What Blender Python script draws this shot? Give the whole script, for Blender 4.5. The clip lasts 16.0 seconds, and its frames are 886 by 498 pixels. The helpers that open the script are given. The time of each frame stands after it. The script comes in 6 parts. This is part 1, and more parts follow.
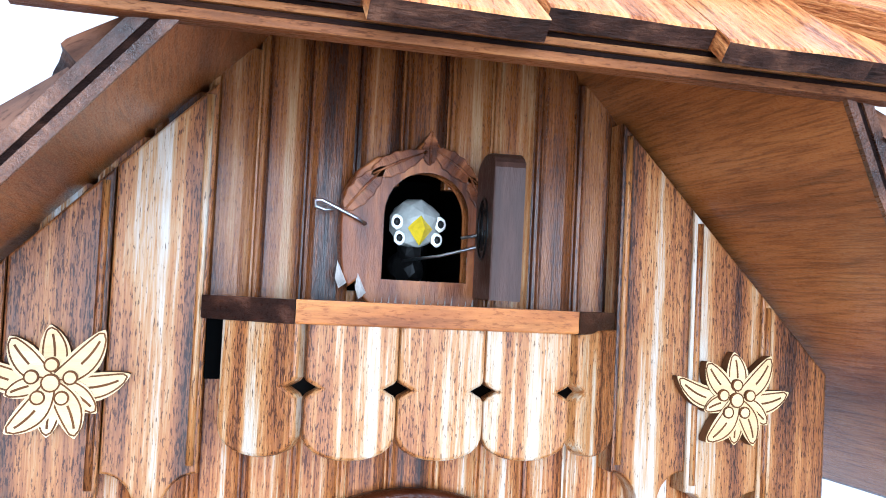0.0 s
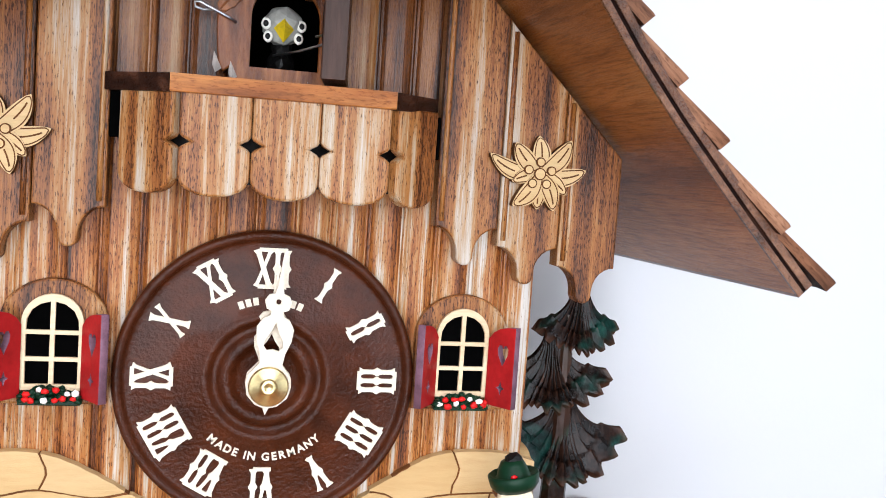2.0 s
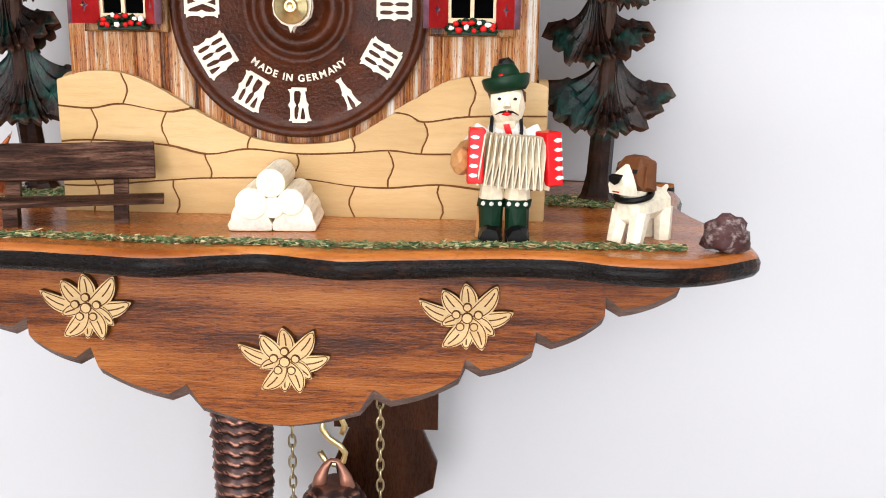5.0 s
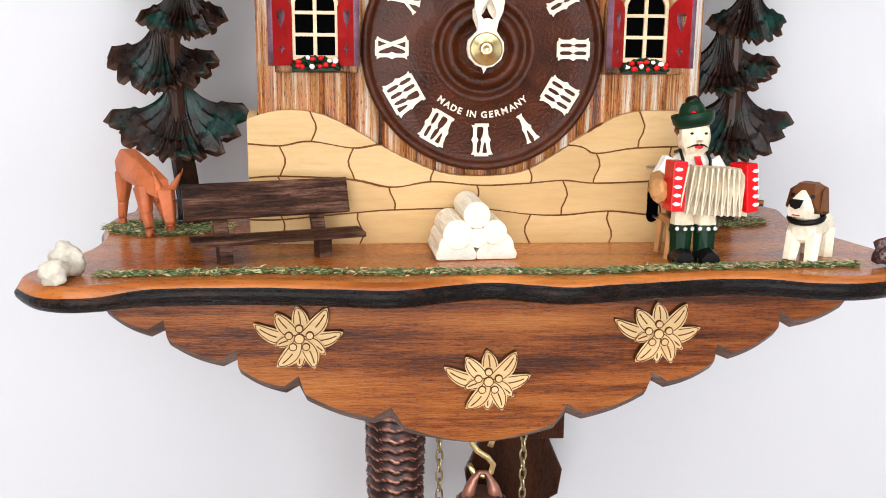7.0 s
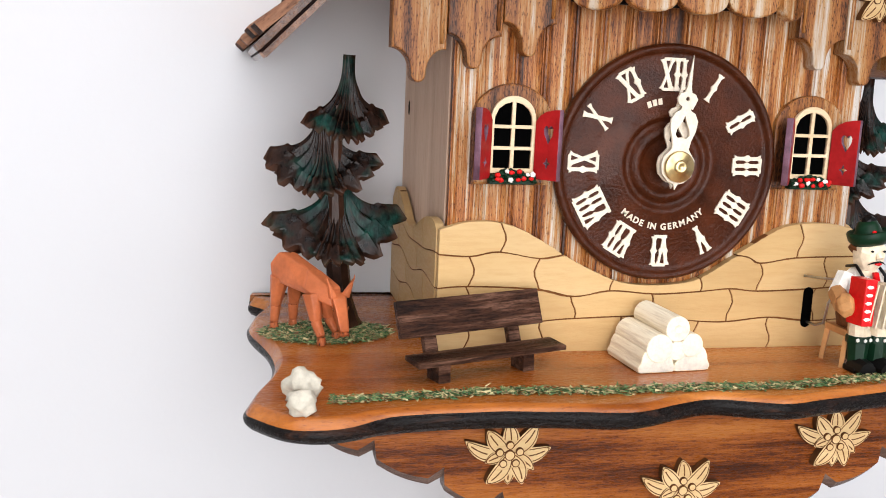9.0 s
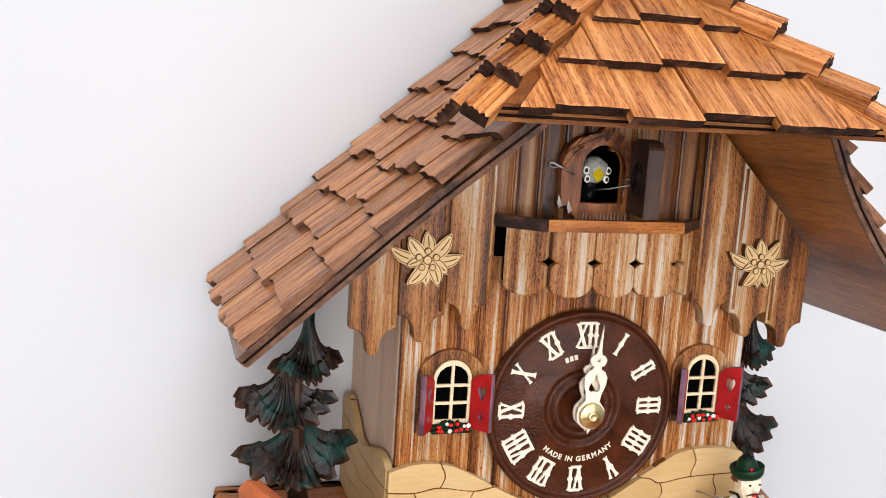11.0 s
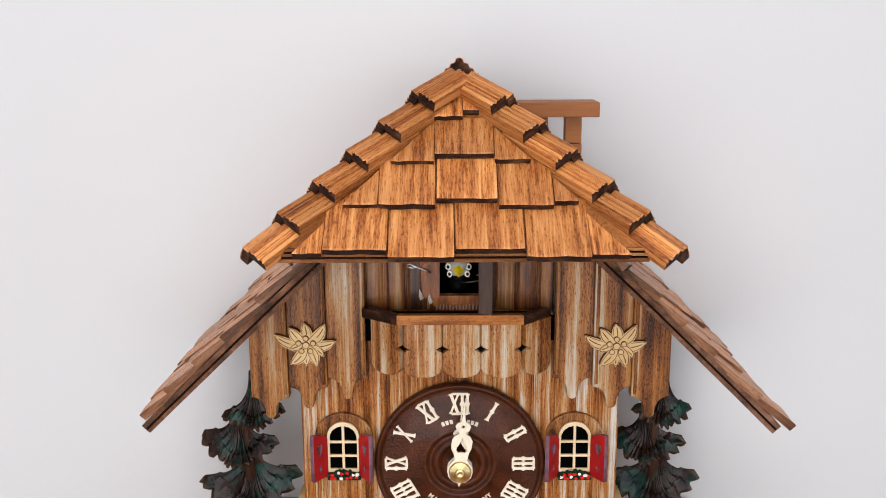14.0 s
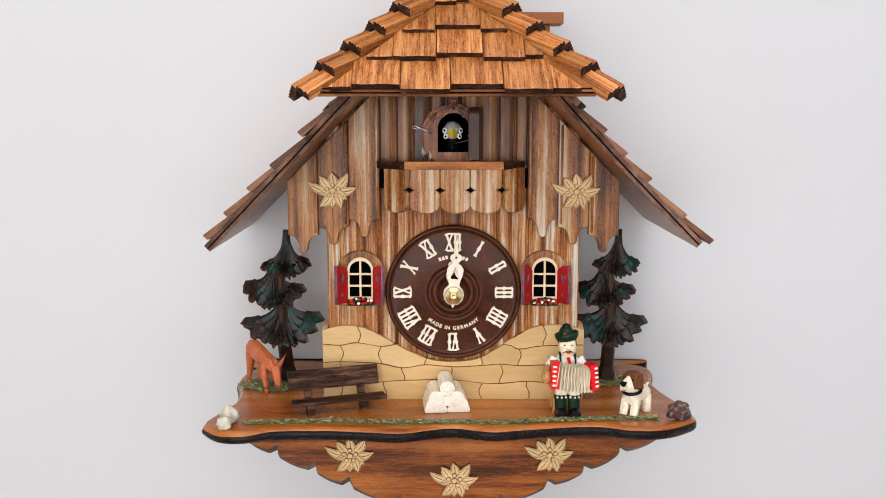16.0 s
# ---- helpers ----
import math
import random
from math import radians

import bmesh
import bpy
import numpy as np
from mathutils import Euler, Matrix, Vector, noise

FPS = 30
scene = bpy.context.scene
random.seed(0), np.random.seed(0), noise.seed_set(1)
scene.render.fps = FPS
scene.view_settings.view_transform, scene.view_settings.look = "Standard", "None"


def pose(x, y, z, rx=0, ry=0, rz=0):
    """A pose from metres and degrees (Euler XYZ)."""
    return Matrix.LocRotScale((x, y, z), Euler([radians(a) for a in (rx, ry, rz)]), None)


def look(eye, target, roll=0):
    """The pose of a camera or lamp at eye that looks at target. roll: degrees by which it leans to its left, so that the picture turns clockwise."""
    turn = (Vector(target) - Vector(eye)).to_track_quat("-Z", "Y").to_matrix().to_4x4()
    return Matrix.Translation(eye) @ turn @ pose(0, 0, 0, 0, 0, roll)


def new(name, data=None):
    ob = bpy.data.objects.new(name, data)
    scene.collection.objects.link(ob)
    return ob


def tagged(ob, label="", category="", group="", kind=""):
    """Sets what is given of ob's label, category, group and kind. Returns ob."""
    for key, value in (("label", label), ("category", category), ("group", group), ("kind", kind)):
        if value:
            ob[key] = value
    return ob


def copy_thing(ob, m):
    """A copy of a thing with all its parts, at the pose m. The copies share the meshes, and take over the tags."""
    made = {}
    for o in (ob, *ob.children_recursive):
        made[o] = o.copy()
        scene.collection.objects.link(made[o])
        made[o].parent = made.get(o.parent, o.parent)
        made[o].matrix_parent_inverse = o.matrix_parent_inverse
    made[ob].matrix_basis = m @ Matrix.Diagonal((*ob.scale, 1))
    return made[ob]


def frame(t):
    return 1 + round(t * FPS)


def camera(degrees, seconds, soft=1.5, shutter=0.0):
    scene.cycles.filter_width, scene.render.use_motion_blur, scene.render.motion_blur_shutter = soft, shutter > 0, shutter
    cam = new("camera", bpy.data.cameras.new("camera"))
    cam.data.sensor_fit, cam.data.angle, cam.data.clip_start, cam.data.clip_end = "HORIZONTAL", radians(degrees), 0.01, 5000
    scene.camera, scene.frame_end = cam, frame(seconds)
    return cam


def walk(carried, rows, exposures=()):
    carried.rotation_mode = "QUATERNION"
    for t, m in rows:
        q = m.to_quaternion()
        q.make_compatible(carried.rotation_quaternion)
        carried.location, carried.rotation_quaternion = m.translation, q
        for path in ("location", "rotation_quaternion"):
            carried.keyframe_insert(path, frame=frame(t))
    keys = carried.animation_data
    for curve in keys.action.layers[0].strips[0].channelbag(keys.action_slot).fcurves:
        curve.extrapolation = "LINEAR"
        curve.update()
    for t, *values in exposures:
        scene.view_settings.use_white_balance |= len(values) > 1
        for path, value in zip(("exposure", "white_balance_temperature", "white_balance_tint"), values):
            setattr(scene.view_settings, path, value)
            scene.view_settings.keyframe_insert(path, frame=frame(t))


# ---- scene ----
cam = camera(50.0, 16.0, soft=0.95)
PATH = [
    (0, (-0.061, -0.242, 0.184), (0.475, 1.683, 0.273), 2.8),
    (0.5, (-0.052, -0.249, 0.176), (0.482, 1.674, 0.301), 2.7),
    (1, (-0.04, -0.273, 0.169), (0.467, 1.657, 0.301), 2.9),
    (1.5, (-0.032, -0.302, 0.159), (0.467, 1.634, 0.233), 3.3),
    (2, (-0.016, -0.325, 0.154), (0.431, 1.619, 0.009), 3.9),
    (2.5, (-0.01, -0.334, 0.141), (0.449, 1.576, -0.237), 3.8),
    (3, (0.015, -0.339, 0.11), (0.369, 1.576, -0.347), 3.4),
    (5.3, (0.077, -0.389, 0.073), (-0.032, 1.56, -0.36), 0.8),
    (5.5, (0.06, -0.397, 0.072), (-0.014, 1.557, -0.352), 0.9),
    (6, (0.023, -0.405, 0.074), (0.004, 1.549, -0.349), 0.7),
    (6.5, (-0.012, -0.405, 0.081), (0.051, 1.548, -0.348), 0.6),
    (7, (-0.041, -0.401, 0.087), (0.083, 1.548, -0.345), 0.5),
    (7.5, (-0.08, -0.397, 0.085), (0.126, 1.55, -0.323), 0.8),
    (8, (-0.123, -0.389, 0.085), (0.166, 1.55, -0.311), 1.4),
    (8.5, (-0.152, -0.381, 0.097), (0.188, 1.55, -0.296), 1.8),
    (9, (-0.179, -0.378, 0.116), (0.25, 1.543, -0.242), 2.4),
    (9.5, (-0.198, -0.38, 0.138), (0.317, 1.527, -0.178), 3.0),
    (10, (-0.211, -0.386, 0.168), (0.373, 1.503, -0.135), 3.5),
    (10.2, (-0.212, -0.395, 0.179), (0.376, 1.495, -0.107), 3.5),
    (12.3, (-0.132, -0.442, 0.332), (0.248, 1.465, -0.136), 1.9),
    (12.5, (-0.112, -0.449, 0.342), (0.193, 1.468, -0.137), 1.5),
    (13, (-0.064, -0.472, 0.353), (0.062, 1.465, -0.128), 0.5),
    (13.5, (-0.023, -0.494, 0.349), (-0.015, 1.45, -0.12), -0.2),
    (14, (-0.005, -0.522, 0.331), (-0.021, 1.428, -0.114), -0.3),
    (14.5, (-0.003, -0.557, 0.298), (-0.014, 1.404, -0.096), -0.3),
    (15, (-0.004, -0.596, 0.27), (-0.013, 1.371, -0.09), -0.3),
    (15.5, (-0.005, -0.638, 0.24), (-0.014, 1.336, -0.084), -0.2),
    (16, (-0.009, -0.692, 0.221), (-0.005, 1.285, -0.082), 0.0),
]
walk(cam, [(t, look(eye, target, roll)) for t, eye, target, roll in PATH], [(0, 0.54, 4800, 2), (1, 0.42, 4850, 2), (1.5, 0.10, 5450, 5), (2, -0.22, 6000, 9), (3, -0.38, 6350, 10), (5.3, -0.26, 6450, 10), (9, -0.36, 6450, 10), (10.2, -0.36, 6450, 10), (12.5, -0.72, 6600, 10), (16, -0.70, 6600, 10)])

# ---- light: unseen soft lamps added behind the camera, at both sides and overhead ----
world = bpy.data.worlds.new("sky")
scene.world = world
world.use_nodes = True
_wn = world.node_tree.nodes
_sky = _wn.new("ShaderNodeTexSky")
_sky.sky_type, _sky.sun_disc, _sky.sun_elevation, _sky.sun_rotation = "NISHITA", False, radians(40), radians(200)
world.node_tree.links.new(_sky.outputs[0], _wn["Background"].inputs[0])
_wn["Background"].inputs[1].default_value = 0.1


def area_lamp(name, eye, target, sx, sy, watts, colour):
    data = bpy.data.lights.new(name, "AREA")
    data.shape, data.size, data.size_y, data.energy, data.color = "RECTANGLE", sx, sy, watts, colour
    ob = new(name, data)
    ob.matrix_world = look(eye, target)
    return ob


area_lamp("added_soft_light", (-0.40, -1.7, 0.18), (-0.1, 0.2, 0.05), 0.78, 1.1, 30, (0.99, 0.98, 0.98))
area_lamp("added_soft_light", (0.42, -1.7, 0.24), (0.1, 0.2, 0.05), 0.78, 1.1, 18, (0.90, 0.95, 1.0))
area_lamp("added_soft_light", (-1.6, -1.4, 0.05), (0, 0.1, 0.05), 1.0, 1.5, 10, (0.94, 0.97, 1.0))
area_lamp("added_soft_light", (1.72, -1.1, 0.05), (0, 0.1, 0.05), 1.2, 1.5, 10, (0.87, 0.94, 1.0))
area_lamp("added_overhead_light", (0, -0.85, 1.07), (0, -0.85, 0), 1.8, 0.9, 22, (0.97, 0.98, 1.0))

# ---- materials ----


def mat(name):
    m = bpy.data.materials.new(name)
    m.use_nodes = True
    return m, m.node_tree.nodes, m.node_tree.links, m.node_tree.nodes["Principled BSDF"]


def coords(n, l, scale, rot=(0, 0, 0), per_object=0.0):
    """Object coordinates, scaled, shifted from piece to piece by per_object."""
    tc, mp = n.new("ShaderNodeTexCoord"), n.new("ShaderNodeMapping")
    mp.inputs["Scale"].default_value, mp.inputs["Rotation"].default_value = scale, [radians(a) for a in rot]
    l.new(tc.outputs["Object"], mp.inputs["Vector"])
    if per_object:
        oi, sc = n.new("ShaderNodeObjectInfo"), n.new("ShaderNodeMath")
        sc.operation = "MULTIPLY"
        sc.inputs[1].default_value = per_object
        l.new(oi.outputs["Random"], sc.inputs[0])
        l.new(sc.outputs[0], mp.inputs["Location"])
    return mp.outputs[0]


def deep(c, k=1.2):
    """A stain's colour, made richer and a little more golden."""
    r, g, b = [0.42 * (v / 0.42) ** k for v in c]
    return r, g * 1.02 if g < r else g, b * 1.03 if b < g else b


def noise_tex(n, l, vec, scale, detail=4.0, rough=0.55, distort=0.0):
    t = n.new("ShaderNodeTexNoise")
    t.inputs["Scale"].default_value, t.inputs["Detail"].default_value = scale, detail
    t.inputs["Roughness"].default_value, t.inputs["Distortion"].default_value = rough, distort
    l.new(vec, t.inputs["Vector"])
    return t.outputs["Fac"]


def ramp(n, l, fac, stops):
    r = n.new("ShaderNodeValToRGB")
    els = r.color_ramp.elements
    while len(els) < len(stops):
        els.new(0.5)
    for e, (p, c) in zip(els, stops):
        e.position, e.color = p, (*c, 1) if len(c) == 3 else c
    l.new(fac, r.inputs[0])
    return r.outputs[0]


def mix(n, l, fac, a, b, mode="MIX"):
    m = n.new("ShaderNodeMix")
    m.data_type, m.blend_type = "RGBA", mode
    for sock, v in ((m.inputs["Factor"], fac), (m.inputs["A"], a), (m.inputs["B"], b)):
        if isinstance(v, (int, float)):
            sock.default_value = v
        elif isinstance(v, tuple):
            sock.default_value = (*v, 1) if len(v) == 3 else v
        else:
            l.new(v, sock)
    return m.outputs["Result"]


def bump(n, l, bsdf, height, strength, dist):
    b = n.new("ShaderNodeBump")
    b.inputs["Strength"].default_value, b.inputs["Distance"].default_value = strength, dist
    l.new(height, b.inputs["Height"])
    l.new(b.outputs[0], bsdf.inputs["Normal"])


def wood(name, stops, along="z", broad=60.0, fine=420.0, stretch=0.06, rough=0.42, coat=0.25, dark=0.45, per_object=0.37, pores=0.5, relief=0.0003, shade=0.0, speck=0.0, patch=0.0):
    """Lacquered wood: broad bands of colour, fine fibres drawn out along the grain, short dark pores and worn patches."""
    m, n, l, b = mat(name)
    def drawn(q):
        return {"x": (q, 1, 1), "y": (1, q, 1), "z": (1, 1, q)}[along]
    v = coords(n, l, drawn(stretch), per_object=per_object)
    broad_f = noise_tex(n, l, v, broad, 4.0, 0.6, 0.5)
    fine_f = noise_tex(n, l, v, fine, 5.0, 0.65)
    if patch:
        cloud = n.new("ShaderNodeMath")
        cloud.operation = "MULTIPLY_ADD"
        l.new(noise_tex(n, l, coords(n, l, drawn(0.35), per_object=per_object * 1.7), broad * 0.6, 3.0), cloud.inputs[0])
        cloud.inputs[1].default_value = patch
        l.new(broad_f, cloud.inputs[2])
        shift = n.new("ShaderNodeMath")
        shift.operation = "SUBTRACT"
        l.new(cloud.outputs[0], shift.inputs[0])
        shift.inputs[1].default_value = patch * 0.5
        broad_f = shift.outputs[0]
    colour = ramp(n, l, broad_f, [(p, deep(c)) for p, c in stops])
    pore = ramp(n, l, fine_f, ((0.36, (dark, dark * 0.88, dark * 0.78)), (0.56, (1, 1, 1))))
    colour = mix(n, l, pores, colour, mix(n, l, 1.0, colour, pore, "MULTIPLY"))
    short = noise_tex(n, l, coords(n, l, drawn(0.22), per_object=per_object), fine * 2.6, 3.0, 0.7)
    if speck:
        dots = ramp(n, l, short, ((0.34, (1 - speck, (1 - speck) * 0.85, (1 - speck) * 0.75)), (0.46, (1, 1, 1))))
        colour = mix(n, l, 1.0, colour, dots, "MULTIPLY")
    if shade:
        oi = n.new("ShaderNodeObjectInfo")
        tone = ramp(n, l, oi.outputs["Random"], ((0.0, (1 - shade, 1 - shade * 1.1, 1 - shade * 1.2)), (1.0, (1 + shade * 0.4, 1 + shade * 0.3, 1 + shade * 0.2))))
        colour = mix(n, l, 1.0, colour, tone, "MULTIPLY")
    l.new(colour, b.inputs["Base Color"])
    l.new(ramp(n, l, short, ((0.3, (rough + 0.2,) * 3), (0.6, (rough - 0.04,) * 3))), b.inputs["Roughness"])
    b.inputs["Coat Weight"].default_value, b.inputs["Coat Roughness"].default_value = coat * 0.25, 0.2
    b.inputs["Specular IOR Level"].default_value = 0.12
    both = n.new("ShaderNodeMath")
    both.operation = "ADD"
    l.new(fine_f, both.inputs[0])
    l.new(short, both.inputs[1])
    bump(n, l, b, both.outputs[0], 0.45, relief)
    return m


def striped(name, stops, along="z", bands=85.0, straight=0.010, fibres=950.0, mixing=0.30, speck=0.6, per_object=0.5, rough=0.36, coat=0.3, relief=0.0004, shade=0.0, patch=0.25, short=0.07):
    """Straight-grained wood: smooth bands across the grain, fine fibres along it, and short dark pores that gather in the darker bands."""
    m, n, l, b = mat(name)
    def drawn(q):
        return {"x": (q, 1, 1), "y": (1, q, 1), "z": (1, 1, q)}[along]
    def blend(a, k, other):
        t = n.new("ShaderNodeMath")
        t.operation = "MULTIPLY_ADD"
        l.new(a, t.inputs[0])
        t.inputs[1].default_value = k
        if isinstance(other, float):
            t.inputs[2].default_value = other
        else:
            l.new(other, t.inputs[2])
        return t.outputs[0]
    band = noise_tex(n, l, coords(n, l, drawn(straight), per_object=per_object), bands, 3.0, 0.62)
    fibre = noise_tex(n, l, coords(n, l, drawn(short), per_object=per_object), fibres, 3.0, 0.55)
    cloud = noise_tex(n, l, coords(n, l, drawn(0.3), per_object=per_object * 1.7), bands * 0.45, 3.0)
    tone = blend(cloud, patch, blend(fibre, mixing, blend(band, 1.0, -0.5 * (mixing + patch))))
    colour = ramp(n, l, tone, [(p, deep(c)) for p, c in stops])
    pore = noise_tex(n, l, coords(n, l, drawn(0.16), per_object=per_object), fibres * 1.25, 2.0, 0.6)
    gather = blend(tone, 0.5, pore)
    dots = ramp(n, l, gather, ((0.615, (1 - speck, (1 - speck) * 0.82, (1 - speck) * 0.7)), (0.69, (1, 1, 1))))
    colour = mix(n, l, 1.0, colour, dots, "MULTIPLY")
    if shade:
        oi = n.new("ShaderNodeObjectInfo")
        each = ramp(n, l, oi.outputs["Random"], ((0.0, (1 - shade, 1 - shade * 1.1, 1 - shade * 1.2)), (1.0, (1 + shade * 0.35, 1 + shade * 0.3, 1 + shade * 0.2))))
        colour = mix(n, l, 1.0, colour, each, "MULTIPLY")
    l.new(colour, b.inputs["Base Color"])
    l.new(ramp(n, l, pore, ((0.3, (rough + 0.2,) * 3), (0.6, (rough - 0.05,) * 3))), b.inputs["Roughness"])
    b.inputs["Coat Weight"].default_value, b.inputs["Coat Roughness"].default_value = coat * 0.3, 0.18
    b.inputs["Specular IOR Level"].default_value = 0.22
    bump(n, l, b, blend(fibre, 0.7, pore), 0.5, relief)
    return m


def paint(name, colour, rough=0.45, vary=0.25, scale=260.0, metal=0.0, coat=0.0, relief=0.0002, spots=None):
    """Painted or plain stuff with soft uneven tone at two scales."""
    m, n, l, b = mat(name)
    v = coords(n, l, (1, 1, 1), per_object=0.21)
    big, small = noise_tex(n, l, v, scale * 0.25, 3.0), noise_tex(n, l, v, scale * 2.2, 4.0)
    colour = deep(colour, 1.2)
    lo, hi = tuple(c * (1 - vary) for c in colour), tuple(min(1.0, c * (1 + vary * 0.6)) for c in colour)
    c = ramp(n, l, big, ((0.3, lo), (0.7, hi)))
    c = mix(n, l, 0.35, c, mix(n, l, 1.0, c, ramp(n, l, small, ((0.35, (0.6, 0.6, 0.6)), (0.6, (1, 1, 1)))), "MULTIPLY"))
    if spots:
        c = mix(n, l, ramp(n, l, noise_tex(n, l, v, scale * 0.6, 5.0, 0.7), ((0.52, (0, 0, 0)), (0.66, (1, 1, 1)))), c, spots)
    l.new(c, b.inputs["Base Color"])
    b.inputs["Roughness"].default_value, b.inputs["Metallic"].default_value, b.inputs["Coat Weight"].default_value = rough, metal, coat * 0.25
    b.inputs["Specular IOR Level"].default_value = 0.5 if metal else 0.16
    bump(n, l, b, small, 0.3, relief)
    return m


M_ZEBRA = striped("striped_lacquered_wood", ((0.31, (0.0728, 0.0262, 0.00941)), (0.41, (0.218, 0.0751, 0.0197)), (0.49, (0.364, 0.142, 0.0359)), (0.55, (0.419, 0.227, 0.0941)), (0.61, (0.473, 0.37, 0.278)), (0.7, (0.564, 0.517, 0.477))), "z", 190.0, 0.014, 2300.0, 0.34, 0.62, 0.5, 0.36, 0.3, 0.0003, 0.0, 0.28, 0.03)
M_SLAT = striped("striped_slat_wood", ((0.33, (0.173, 0.0646, 0.0205)), (0.43, (0.3, 0.121, 0.0359)), (0.52, (0.387, 0.192, 0.0701)), (0.58, (0.437, 0.299, 0.181)), (0.66, (0.482, 0.406, 0.335)), (0.78, (0.546, 0.504, 0.468))), "z", 150.0, 0.018, 2200.0, 0.28, 0.72, 1.3, 0.34, 0.4, 0.0004, 0.0, 0.30, 0.04)
# Browner than M_ZEBRA: stain and the roof's shade in one colour.
M_STAINED_SHADED = striped("brown_stained_shaded_plank", ((0.32, (0.0327, 0.0116, 0.00485)), (0.42, (0.0989, 0.0347, 0.0097)), (0.51, (0.185, 0.0694, 0.0186)), (0.6, (0.258, 0.114, 0.0364)), (0.72, (0.344, 0.223, 0.121))), "z", 150.0, 0.014, 2200.0, 0.30, 0.55, 0.5, 0.3, 0.5, 0.0004, 0.0, 0.30, 0.03)
M_PANEL = striped("mottled_panel_wood", ((0.32, (0.099, 0.0389, 0.0152)), (0.43, (0.221, 0.0847, 0.0254)), (0.52, (0.338, 0.149, 0.0448)), (0.59, (0.396, 0.233, 0.11)), (0.66, (0.441, 0.348, 0.266)), (0.78, (0.522, 0.472, 0.428))), "z", 110.0, 0.022, 2200.0, 0.30, 0.74, 0.5, 0.36, 0.3, 0.0004, 0.0, 0.42, 0.04)
M_RECESS = wood("brown_back_wood", ((0.30, (0.13, 0.05, 0.016)), (0.5, (0.27, 0.115, 0.04)), (0.7, (0.42, 0.21, 0.085))), "z", 90.0, 560.0, 0.06, 0.4, 0.25, 0.4, 0.5, 0.5)
M_WALNUT = striped("stained_walnut", ((0.29, (0.090, 0.027, 0.007)), (0.41, (0.170, 0.052, 0.012)), (0.50, (0.250, 0.082, 0.018)), (0.60, (0.310, 0.112, 0.026)), (0.72, (0.38, 0.152, 0.040))), "x", 95.0, 0.05, 1500.0, 0.42, 0.45, 0.0, 0.3, 0.5, 0.0003, 0.0, 0.5, 0.07)
M_DECK = wood("stained_deck_wood", ((0.30, (0.23, 0.072, 0.017)), (0.43, (0.345, 0.117, 0.028)), (0.56, (0.43, 0.165, 0.043)), (0.70, (0.51, 0.222, 0.068))), "x", 55.0, 520.0, 0.07, 0.22, 1.6, 0.5, 0.0, 0.4, 0.0002, 0.0, 0.35, 0.5)
M_SOFFIT = wood("brown_plywood", ((0.3, (0.20, 0.074, 0.022)), (0.5, (0.34, 0.142, 0.044)), (0.7, (0.45, 0.205, 0.072))), "y", 50.0, 1200.0, 0.06, 0.32, 1.6, 0.45, 0.3, 0.8, 0.0005, 0.0, 0.2, 0.4)
M_SIDE = wood("pale_brown_side_board", ((0.3, (0.47, 0.32, 0.23)), (0.5, (0.56, 0.41, 0.31)), (0.7, (0.64, 0.49, 0.38))), "z", 50.0, 600.0, 0.08, 0.5, 0.1, 0.7, 0.3, 0.3)
M_SHINGLE = striped("split_pine_shingle", ((0.27, (0.23, 0.080, 0.026)), (0.41, (0.41, 0.162, 0.052)), (0.54, (0.54, 0.245, 0.088)), (0.74, (0.68, 0.365, 0.165))), "y", 260.0, 0.006, 1300.0, 0.50, 0.40, 3.7, 0.38, 0.7, 0.0014, 0.30, 0.22, 0.012)
M_EAVE = wood("plywood_layer", ((0.32, (0.10, 0.034, 0.011)), (0.5, (0.23, 0.092, 0.030)), (0.65, (0.38, 0.19, 0.075))), "x", 90.0, 700.0, 0.08, 0.5, 0.15, 0.35, 0.7, 0.6, 0.0006, 0.0, 0.5, 0.4)
M_VERGE = wood("weathered_plywood_layer", ((0.32, (0.055, 0.024, 0.013)), (0.5, (0.155, 0.070, 0.037)), (0.68, (0.27, 0.140, 0.082))), "y", 90.0, 900.0, 0.1, 0.26, 1.4, 0.35, 0.7, 0.6, 0.0004, 0.0, 0.5, 0.4)
M_VERGE.node_tree.nodes["Principled BSDF"].inputs["Specular IOR Level"].default_value = 0.4
M_SPLIT = wood("weathered_shingle_side", ((0.32, (0.085, 0.038, 0.022)), (0.5, (0.22, 0.105, 0.058)), (0.68, (0.36, 0.20, 0.125))), "y", 90.0, 700.0, 0.1, 0.42, 0.3, 0.35, 0.7, 0.6, 0.0006, 0.0, 0.5, 0.4)
M_BURNT = wood("burnt_wood_edge", ((0.3, (0.014, 0.009, 0.008)), (0.55, (0.024, 0.012, 0.009)), (0.72, (0.06, 0.027, 0.016))), "x", 90.0, 600.0, 0.15, 0.6, 0.0, 0.4, 0.4, 0.6, 0.0012)
M_BURNT.node_tree.nodes["Principled BSDF"].inputs["Specular IOR Level"].default_value = 0.03
M_BUTT = wood("sawn_shingle_end", ((0.32, (0.022, 0.011, 0.008)), (0.52, (0.060, 0.028, 0.018)), (0.70, (0.15, 0.075, 0.045))), "x", 200.0, 600.0, 0.5, 0.6, 0.0, 0.4, 0.7, 0.6, 0.002)
M_EDGE = wood("glossy_burnt_edge", ((0.3, (0.006, 0.004, 0.004)), (0.58, (0.012, 0.007, 0.006)), (0.74, (0.085, 0.036, 0.020))), "x", 110.0, 420.0, 0.22, 0.2, 0.3, 0.4, 0.4, 0.6, 0.0030)
